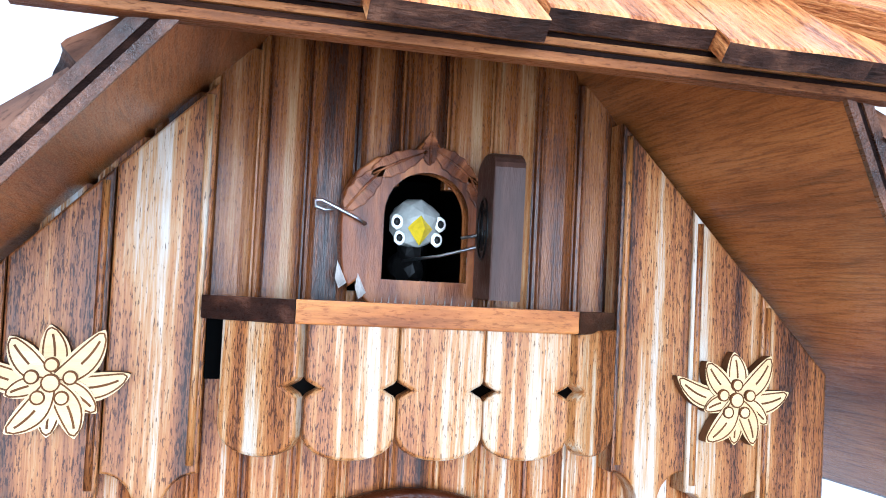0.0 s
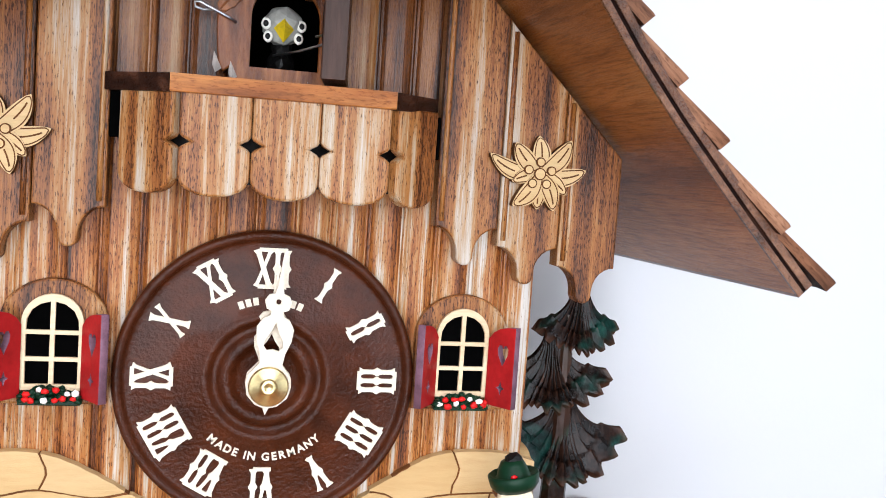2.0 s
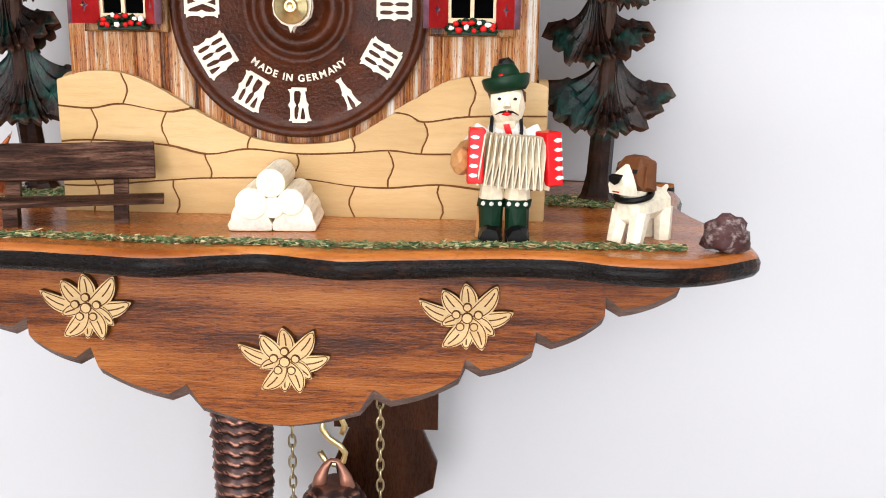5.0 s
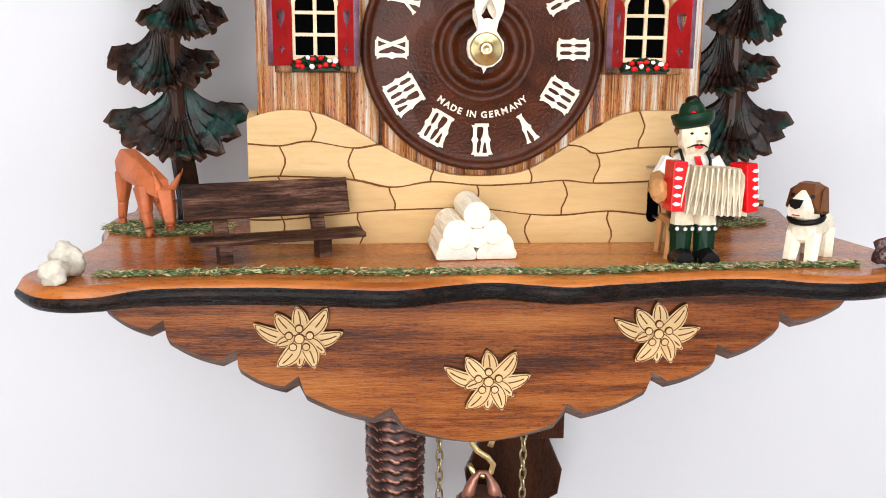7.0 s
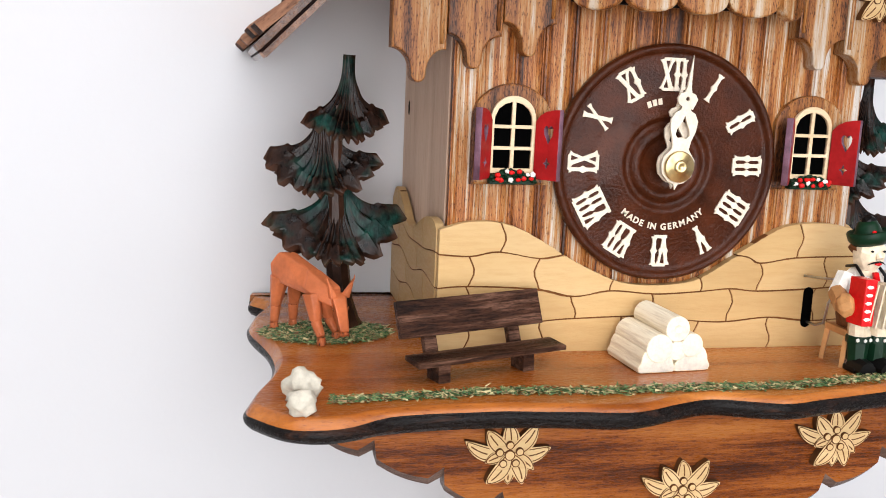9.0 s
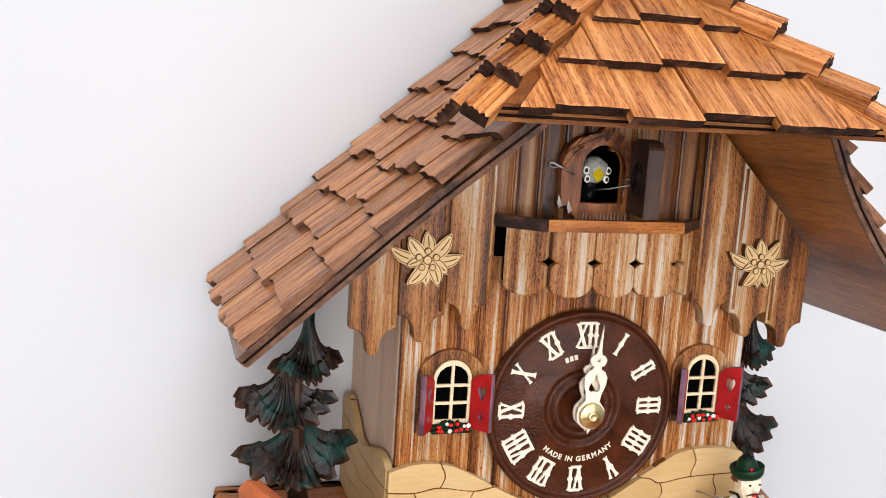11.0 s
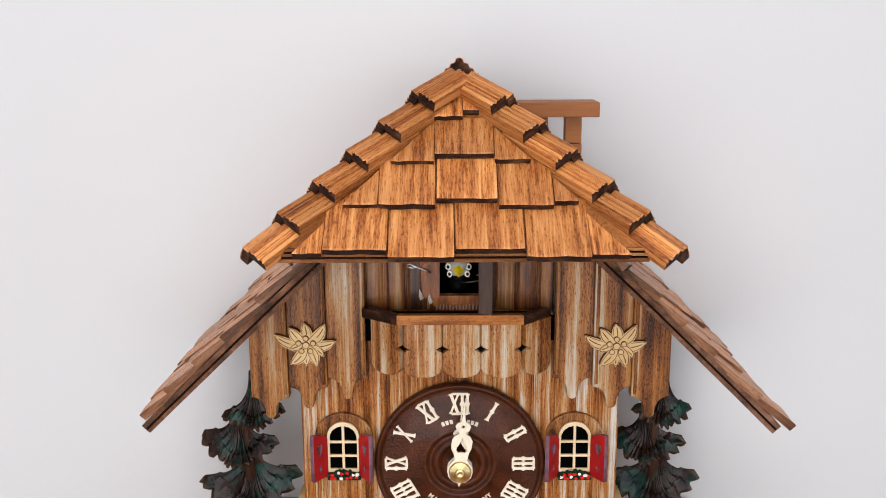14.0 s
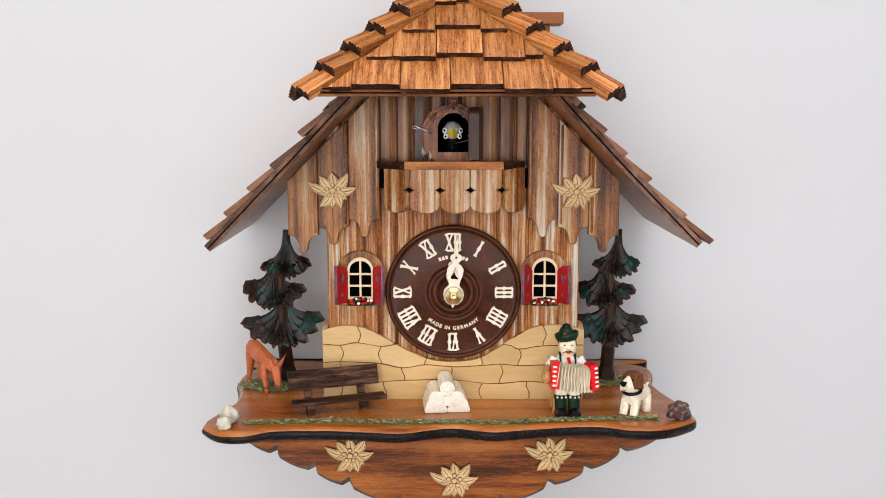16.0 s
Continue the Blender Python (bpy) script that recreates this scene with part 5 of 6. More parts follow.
def petal_mesh(tip, width, bend, layer):
    """A pointed petal from the middle to tip (x, z), with a scorched line along its edge and middle."""
    tip = Vector(tip)
    n = Vector((-tip.y, tip.x)).normalized()
    def mid(t):
        return tip * t + n * bend * 4 * t * (1 - t)
    def edge(s, k):
        return [mid(t) + n * s * width * k * math.sin(math.pi * min(1, t ** 1.12 * 0.88 + 0.12)) ** 0.7 for t in np.linspace(0.05, 0.985, 13)]
    outline = edge(1, 1.0) + [tip] + edge(-1, 1.0)[::-1]
    bm = bmesh.new()
    prism(bm, [tuple(p) for p in outline], -2.6 - layer * 0.09, 0, 0, 0, 2)
    def line(pts, w):
        pts = [Vector(p) for p in pts]
        for p, q in zip(pts, pts[1:]):
            d = (q - p).normalized()
            m = Vector((-d.y, d.x)) * w
            y = -2.65 - layer * 0.09
            f = bm.faces.new([bm.verts.new((v.x, y, v.y)) for v in (p + m, q + m + d * 0.05, q - m + d * 0.05, p - m)])
            f.material_index = 1
    line(edge(1, 0.76)[:-1] + [mid(0.955)] + edge(-1, 0.76)[:-1][::-1], 0.2)
    line([mid(t) for t in np.linspace(0.45, 0.84, 6)], 0.27)
    return bm


def edelweiss():
    ob = thing("edelweiss_ornament", "pale laser-cut wooden edelweiss with scorched outlines", "ornament", (0, 0, 0), "edelweiss ornaments")
    petals = (((-9.8, 3.2), 2.3, 0.4), ((-17.8, 6.0), 3.1, 2.4), ((10.2, 5.4), 2.4, -0.6), ((17.0, 2.2), 3.3, -2.0), ((-0.8, 13.0), 3.4, -0.9), ((11.0, 12.2), 3.4, -1.7), ((-9.2, 10.2), 3.4, 0.8), ((-9.6, -3.0), 2.5, -0.6), ((10.2, -6.6), 2.9, 0.9), ((-0.2, -12.2), 3.0, 0.0), ((5.8, -12.4), 3.3, 1.4), ((-9.0, -11.4), 3.4, 1.6))
    for k, (tip, w, bend) in enumerate(petals):
        part("petal", petal_mesh(tip, w, bend, k), [M_ORNAMENT, M_SCORCH, M_CHAR], ob)
    for k in range(6):
        a = radians(60 * k + 20)
        x, z, r = (0, 0, 2.1) if k == 5 else (4.3 * math.cos(radians(72 * k + 18)), 4.1 * math.sin(radians(72 * k + 18)), 1.65)
        bm = bmesh.new()
        lathe(bm, [(0, 4.0), (r - 0.42, 4.0), (r - 0.40, 4.04), (r, 4.04), (r + 0.02, 2.2)], 20, pose(0, 0, 0, 90))
        for f in bm.faces:
            c = f.calc_center_median()
            f.material_index = 1 if math.hypot(c.x, c.z) > r - 0.41 else 0
            f.smooth = False
        part("berry", bm, [M_ORNAMENT, M_SCORCH], ob, m=at(x, 0, z))
    return ob


flower = edelweiss()
flower.matrix_basis = at(-86.8, -8.9, 159.2)
for x, y, z, turn in ((88.2, -8.9, 158.2, 0), (-74.2, -39.6, -28, 0), (0.5, -39.6, -46.8, 0), (68.6, -39.6, -27.6, 0)):
    copy_thing(flower, at(x, y, z, 0, turn, 0))

# ---- things on the platform ----


def tier(radius, z_top, z_tip, z_hem, seed, squash=0.58, lobes=4):
    """One carved storey of a fir: two wings that sweep out to upturned tips and two short lobes between them, with knife cuts fanning from the trunk to a stepped, toothed hem and a hollow underside."""
    r = random.Random(seed)
    bm = bmesh.new()
    teeth, grain = 6, 6  # teeth on a lobe, corners on a tooth
    n, steps = lobes * teeth * grain, 22
    reach = [r.uniform(0.94, 1.04) for _ in range(lobes)]
    lift = [r.uniform(-2.0, 3.0) for _ in range(lobes)]
    depth = [r.uniform(0.7, 1.25) for _ in range(lobes * teeth)]
    rings = []
    for j in range(steps + 1):
        t = j / steps
        ring = []
        for k in range(n):
            a = 2 * math.pi * (k + 0.5) / n
            w = a / (2 * math.pi) * lobes + 0.5
            which, u = int(w) % lobes, 2 * (w % 1.0) - 1  # u: -1 and 1 in the creases, 0 along a lobe's spine
            away = abs(u)
            wing = which % 2 == 0
            q = radius * (reach[which] if wing else 0.86) ** t * (0.15 + 0.05 * t + 0.80 * t ** 2.7) * (1 - (0.06 + 0.36 * t) * away ** 1.4)
            end = z_hem + ((z_tip + lift[which] - z_hem) * (1 - away) ** 1.25 if wing else -2.0 * (1 - away))
            z = z_top - (z_top - end) * t ** 0.66 + (0.17 * radius * (1 - away) ** 2 * t ** 4 if wing else 0)
            # the cuts: ridges that bow from the spine outwards, each with one steep flank
            saw = ((w % 1.0) * teeth + 0.35 * (1 - t) * (1 if u > 0 else -1)) % 1.0
            ridge = (saw / 0.72 if saw < 0.72 else (1 - saw) / 0.28) - 0.5
            ripple = noise.noise(Vector((math.cos(a) * 3, math.sin(a) * 3, t * 4 + seed)))
            cut = (ridge * (0.7 + 0.075 * radius * t) + 0.35 * ripple) * min(1.0, t * 2.5)
            if t > 0.8:
                bite = (ridge + 0.5) * depth[int(w * teeth) % len(depth)] * (t - 0.8) / 0.2
                q *= 1 + 0.10 * bite
                z += (1.6 - 6.0 * bite) * (1 if wing else 0.7)
            ring.append(bm.verts.new(((q + cut) * math.cos(a), (q + cut) * math.sin(a) * squash, z + cut * 0.5)))
        rings.append(ring)
    thick = 0.03 * radius + 0.6
    hem = [bm.verts.new((v.co.x * 0.88, v.co.y * 0.88, v.co.z - thick)) for v in rings[-1]]
    rings.append(hem)
    rings.append([bm.verts.new((v.co.x * 0.34, v.co.y * 0.36, z_hem + 0.26 * (z_top - z_hem))) for v in hem])
    for j, (a, b) in enumerate(zip(rings, rings[1:])):
        for k in range(n):
            bm.faces.new((a[k], a[(k + 1) % n], b[(k + 1) % n], b[k])).smooth = j < steps and k % grain not in (3, 4)
    bm.faces.new(rings[0])
    bm.faces.new(rings[-1])
    return bm


def fir(x, y, seed, turn, wide, foot):
    ob = thing("fir_tree", "carved wooden fir tree stained dark green and brown", "tree figurine", (x, y, TOP), "fir trees")
    ob.rotation_euler = (0, 0, radians(turn))
    bm = bmesh.new()
    tube(bm, [(foot, 0, 0), (foot, 0, 3), (foot * 0.7, 0, 12), (foot * 0.3, 0, 30), (0.3, 0, 60), (0, 0, 100)], [9.5, 7.2, 5.6, 5.4, 4.0, 2.0], 9)
    for f in bm.faces:
        f.smooth = False
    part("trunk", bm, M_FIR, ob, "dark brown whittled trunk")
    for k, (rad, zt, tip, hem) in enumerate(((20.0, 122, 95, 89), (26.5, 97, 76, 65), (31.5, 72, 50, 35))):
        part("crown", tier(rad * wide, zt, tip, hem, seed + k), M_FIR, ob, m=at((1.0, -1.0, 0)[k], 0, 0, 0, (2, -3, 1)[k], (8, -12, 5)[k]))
    return ob


fir(-135.2, 44, 3, 4, 0.93, 5)
fir(125.5, 48, 11, -8, 0.87, -2)


def moss(name, label, spots, count, seed):
    """Chopped dried moss: thin leaning slivers over the given spots (x, y, radius x, radius y)."""
    r = random.Random(seed)
    ob = thing(name, label, "moss", (spots[0][0], spots[0][1], TOP), kind="stuff")
    bm = bmesh.new()
    for k in range(count):
        cx, cy, rx, ry = spots[r.randrange(len(spots))]
        a, q = r.uniform(0, 6.283), math.sqrt(r.random())
        x, y = cx + rx * q * math.cos(a) - spots[0][0], cy + ry * q * math.sin(a) - spots[0][1]
        ln, w, d, up = r.uniform(1.0, 3.3), r.uniform(0.3, 0.7), r.uniform(0, 6.283), r.uniform(-0.1, 0.3)
        u = Vector((math.cos(d), math.sin(d), up)).normalized()
        v = u.cross(Vector((r.uniform(-1, 1), r.uniform(-1, 1), 1))).normalized()
        p = Vector((x, y, r.uniform(0.1, 1.4)))
        s = u.cross(v) * 0.2
        vs = [bm.verts.new(c) for c in (p - v * w, p + v * w, p + u * ln, p + u * ln * 0.5 + s)]
        for f in ((0, 1, 2), (0, 3, 1), (1, 3, 2), (2, 3, 0)):
            bm.faces.new([vs[i] for i in f])
    part("slivers", bm, M_MOSS, ob)


LINE = spline([(-143, -58), (-110, -56), (-79, -54), (-40, -57.5), (-5, -56.5), (30, -58), (71, -52.5), (110, -50), (142, -49)], 8)
moss("moss_strip", "chopped green moss glued along the platform's front", [(x, y, 3.6, 2.6 + 1.9 * abs(math.sin(x * 0.23))) for x, y in LINE], 5200, 5)
moss("moss_patch", "chopped green moss glued round the deer and tree", [(-139, 32, 29, 19)], 3400, 6)
moss("moss_patch", "chopped green moss glued round the fir tree", [(120, 43, 24, 15)], 2200, 7)


def bench():
    ob = thing("garden_bench", "dark-stained wooden bench with plank back, beside the stone wall", "bench", (-87, -24, TOP))
    ob.rotation_euler = (0, 0, radians(18.3))
    # planks: a leaning back and a seat on two forked legs
    bm = bmesh.new()
    box(bm, -33, 33, -1.4, 1.4, -7.2, 7.2, 0.35)
    part("backrest", bm, M_DARKWOOD, ob, "sawn dark brown back plank", m=at(0, 1.0, 22.6, -22))
    bm = bmesh.new()
    box(bm, -33.5, 34.5, -7.6, 4.0, 0, 2.0, 0.3)
    part("seat", bm, M_DARKWOOD, ob, m=at(1.5, -8, 8.2, 3))
    for x in (-19, 20):
        bm = bmesh.new()
        prism(bm, [(-12.5, 0), (-3.5, 0), (-2.4, 8), (-12.0, 8)], x - 2.6, x + 2.6, 0.3)
        bmesh.ops.rotate(bm, matrix=Matrix.Rotation(radians(90), 3, "Z"), verts=bm.verts)
        bmesh.ops.scale(bm, vec=(-1, 1, 1), verts=bm.verts)
        part("leg", bm, M_DARKWOOD, ob)
        bm = bmesh.new()
        box(bm, x - 2.8, x + 2.8, -1.5, 1.5, -9, 7, 0.3)
        part("back_post", bm, M_DARKWOOD, ob, m=at(0, 1.2, 15.0, -22))


bench()


def log_mesh(radius, length, flat):
    """A peeled log along y; flat: how far its underside is sawn away and spread."""
    bm = bmesh.new()
    n = 20
    prof = []
    for k in range(n):
        a = 2 * math.pi * k / n + math.pi / 2
        x, z = radius * math.cos(a), radius * math.sin(a)
        if flat and z < 0:
            x, z = x * (1.0 + 0.32 * (-z / radius)) + (0.12 * radius * (1 if x > 0 else -1) if z < -0.3 * radius else 0), max(z, -radius * flat)
        prof.append((x, z))
    prism(bm, prof, 0, length, 0.5, 1, 0)
    return bm


def woodpile():
    ob = thing("woodpile", "stack of pale peeled logs with white sawn ends", "woodpile", (-4.4, -36.5, TOP))
    ob.rotation_euler = (0, 0, radians(4))
    for x, y, z, r, ln, flat in ((-8.2, 0, 4.6, 7.2, 28, 0.62), (8.0, 0.4, 4.6, 7.2, 27, 0.62), (-7.6, -0.5, 10.4, 6.0, 28, 0), (7.0, -0.35, 11.2, 5.0, 27, 0), (0.4, -0.2, 9.2, 4.2, 26, 0), (-0.2, -0.6, 18.2, 5.4, 28, 0)):
        part("log", log_mesh(r, ln, flat), [M_BARK, M_LOG], ob, m=at(x, y, z, 0, 0, 0))
    bm = bmesh.new()
    lathe(bm, [(0, 0), (1.6, 0), (1.7, 0.1)], 14, at(0, 0, 0, 90), cap=False)
    bmesh.ops.transform(bm, matrix=Matrix.Translation((-0.2, -0.75, 18.4)), verts=bm.verts)
    part("heartwood", bm, M_BARK, ob)


woodpile()


def deer():
    ob = thing("deer_figurine", "carved orange-brown deer grazing on moss beneath the fir", "deer figurine", (-147.5, 28.5, TOP))
    bm = bmesh.new()
    # rump behind, neck and head bent down in front
    hull(bm, [bm.verts.new((x, y, z)) for x, y, z in ((-16.2, 11, 30), (-15.4, 10, 23), (-8.4, 15, 31.5), (-5.0, 14, 24), (-12.6, 8, 35.8), (-5.6, 7, 36.2), (-12, 14, 33), (-1.0, -5, 31), (4.8, -3.0, 30), (-3.4, -6, 24), (6.2, -1.0, 23.5), (0, -7.5, 20), (4.5, -6, 19.5), (-8, 6, 22.5), (-1.5, 9, 23))], 0)
    hull(bm, [bm.verts.new((x, y, z)) for x, y, z in ((-1.0, -5, 31), (4.6, -3.0, 30.5), (-2.6, -8, 23), (3.0, -9.5, 18.5), (7.6, -4.5, 20), (8.0, -11, 24.5), (12.8, -8.5, 24.5), (8.6, -12, 16.5), (13.4, -9.5, 17))], 0)
    hull(bm, [bm.verts.new((x, y, z)) for x, y, z in ((8.2, -11, 22.5), (15.2, -9.0, 22.5), (9.0, -13.5, 20.5), (14.6, -12.2, 20.5), (9.6, -9.0, 12.5), (15.4, -8.0, 12.5), (12.2, -15.4, 7.0), (16.0, -14.6, 7.0), (12.6, -13.0, 3.6), (16.0, -12.4, 3.6))], 0)
    limb(bm, (13.0, -14.7, 5.6), (15.6, -14.2, 5.6), 0.9, 0.9, 1, 6, 3)
    for s in (-1, 1):
        limb(bm, (12.0 + s * 2.6, -10.6 + s * 0.6, 20.5), (12.6 + s * 5.4, -9.6 + s * 1.2, 27.0), 2.3, 0.7, 0, 5, 7 + s)
        blob(bm, (12.2 + s * 3.2, -13.0 + s * 0.9, 16.2), (0.6, 0.6, 0.8), 1, 0, 0, 1)
    for k, (hip, foot) in enumerate((((-11.6, 9.5, 25), (-14.2, 11.3, 0)), ((-4.5, 12, 25), (-5.6, 15.4, 0)), ((0.6, -6.0, 21), (4.6, -12.0, 0)), ((6.0, -3.5, 21), (11.8, -5.0, 0)))):
        h, f = Vector(hip), Vector(foot)
        knee = h.lerp(f, 0.55) + Vector((-0.4, 0.9, 0))
        limb(bm, h, knee, 4.6, 2.7, 0, 7, 20 + k)
        limb(bm, knee, f + Vector((0, 0, 3.6)), 2.7, 2.0, 0, 7, 30 + k)
        limb(bm, f + Vector((0, 0, 3.6)), f, 2.0, 2.3, 1, 7, 40 + k)
    limb(bm, (-11.5, 13.5, 32), (-12.4, 15.5, 27), 1.8, 0.9, 0, 5, 50)
    for v in bm.verts:
        if v.co.y < 0:
            v.co.y *= 1.32
    bmesh.ops.bevel(bm, geom=bm.edges[:], offset=0.55, segments=2, affect="EDGES", profile=0.5)
    part("figure", bm, [M_DEER, M_INK], ob)


deer()


def dog():
    ob = thing("dog_figurine", "carved cream and brown dog with black collar standing on the platform", "dog figurine", (131, -34, TOP))
    bm = bmesh.new()
    CREAM, BROWN, BLACK, RED = range(4)
    def place(side, ahead, up, turn=0.0):
        """From beside, ahead and up of the dog's middle; turn: degrees by which the head looks aside."""
        a = radians(45 + turn)
        return (side * math.cos(a) - ahead * math.sin(a), -side * math.sin(a) - ahead * math.cos(a), up)
    def lump(points, mi, turn=0.0, base=(0, 0)):
        off = Vector((*place(base[0], base[1], 0)[:2], 0))
        hull(bm, [bm.verts.new(Vector(place(*p, turn)) + off) for p in points], mi)
    # trunk and chest: rings from the rump to the breast (ahead, half width, middle height, half height)
    lump([(w * math.cos(a), f, z + h * math.sin(a)) for f, w, z, h in ((-12.5, 3.8, 14.5, 3.8), (-10.5, 6.4, 14.4, 5.8), (-3.0, 6.9, 14.2, 6.2), (5.0, 7.2, 13.6, 6.6), (9.5, 6.4, 13.0, 5.6), (11.4, 3.6, 12.6, 3.4)) for a in np.linspace(0.4, 0.4 + 2 * math.pi, 10)[:-1]], CREAM)
    # neck under the collar
    lump([(5.6 * math.cos(a), f + 5.0 * math.sin(a), z) for f, z in ((5.0, 15.0), (5.6, 20.5)) for a in np.linspace(0, 2 * math.pi, 10)[:-1]], CREAM)
    # head: brown skull, cream muzzle with a blaze, black nose
    head, turn = (0.0, 4.6), 4.0
    lump([(-6.6, -4.4, 20.5), (6.6, -4.4, 20.5), (-7.2, 2.4, 20.5), (7.2, 2.4, 20.5), (-7.4, -2.5, 27.5), (7.4, -2.5, 27.5), (-5.6, -3.4, 31.6), (5.6, -3.4, 31.6), (-3.0, -1.8, 33.4), (3.0, -1.8, 33.4), (-3.6, 2.6, 33.0), (3.6, 2.6, 33.0), (-6.0, 3.2, 30.4), (6.0, 3.2, 30.4), (-5.0, 6.0, 27.8), (5.0, 6.0, 27.8), (-5.8, 5.4, 23.0), (5.8, 5.4, 23.0)], BROWN, turn, head)
    lump([(-4.9, 4.4, 18.6), (4.9, 4.4, 18.6), (-5.4, 6.0, 22.6), (5.4, 6.0, 22.6), (-3.8, 6.4, 27.0), (3.8, 6.4, 27.0), (-3.5, 11.0, 19.6), (3.5, 11.0, 19.6), (-3.9, 11.4, 23.0), (3.9, 11.4, 23.0), (-2.6, 11.2, 26.2), (2.6, 11.2, 26.2), (-0.9, 5.6, 30.4), (0.9, 5.6, 30.4)], CREAM, turn, head)
    lump([(-2.7, 10.6, 27.0), (2.7, 10.6, 27.0), (-2.9, 12.6, 26.2), (2.9, 12.6, 26.2), (-2.2, 12.6, 24.0), (2.2, 12.6, 24.0), (0, 12.2, 23.0)], BLACK, turn, head)
    lump([(-1.9, 11.0, 20.8), (1.9, 11.0, 20.8), (-1.6, 11.5, 20.2), (1.6, 11.5, 20.2)], RED, turn, head)
    for s in (-1, 1):
        lump([(s * 5.8, -3.2, 32.0), (s * 7.0, -3.0, 31.0), (s * 8.6, -1.6, 21.0), (s * 7.0, -2.2, 19.8), (s * 7.2, 3.0, 30.2), (s * 8.6, 3.4, 22.6), (s * 7.0, 3.8, 21.4)], BROWN, turn, head)
        lump([(s * 3.4, 6.3, 29.0), (s * 5.2, 5.6, 28.8), (s * 3.6, 6.6, 27.4), (s * 5.2, 6.0, 27.4)], BLACK, turn, head)
    tube(bm, [place(6.9 * math.cos(a), 5.6 + 6.8 * math.sin(a), 18.4 - 1.6 * math.sin(a)) for a in np.linspace(0, 2 * math.pi, 22)[:-1]], 1.25, 6, True, BLACK)
    for k, (hip, foot) in enumerate((((-3.6, 7.6, 12), (-4.0, 11.0, 0)), ((4.6, 7.0, 12), (5.0, 10.2, 0)), ((4.2, -8.6, 13), (4.4, -8.6, 0)), ((-3.8, -8.8, 13), (-4.0, -9.6, 0)))):
        limb(bm, place(*hip), place(*foot), 3.9, 3.3, CREAM, 6, 20 + k)
    limb(bm, place(0, -12, 17), place(0, -16, 20), 1.8, 0.8, CREAM, 5, 40)
    bmesh.ops.scale(bm, vec=(0.93, 0.93, 0.94), verts=bm.verts)
    part("figure", bm, [M_FUR, M_BROWN, M_INK, M_SCARLET], ob)


dog()


def lozenge(bm, m, x, z, mi):
    """A painted key on an accordion's front."""
    vs = prism(bm, [(x - 1.6, z), (x - 0.4, z - 0.75), (x + 1.2, z - 0.5), (x + 1.6, z), (x + 1.2, z + 0.5), (x - 0.4, z + 0.75)], -5.1, -4.7, 0, mi)
    bmesh.ops.transform(bm, matrix=m, verts=vs)


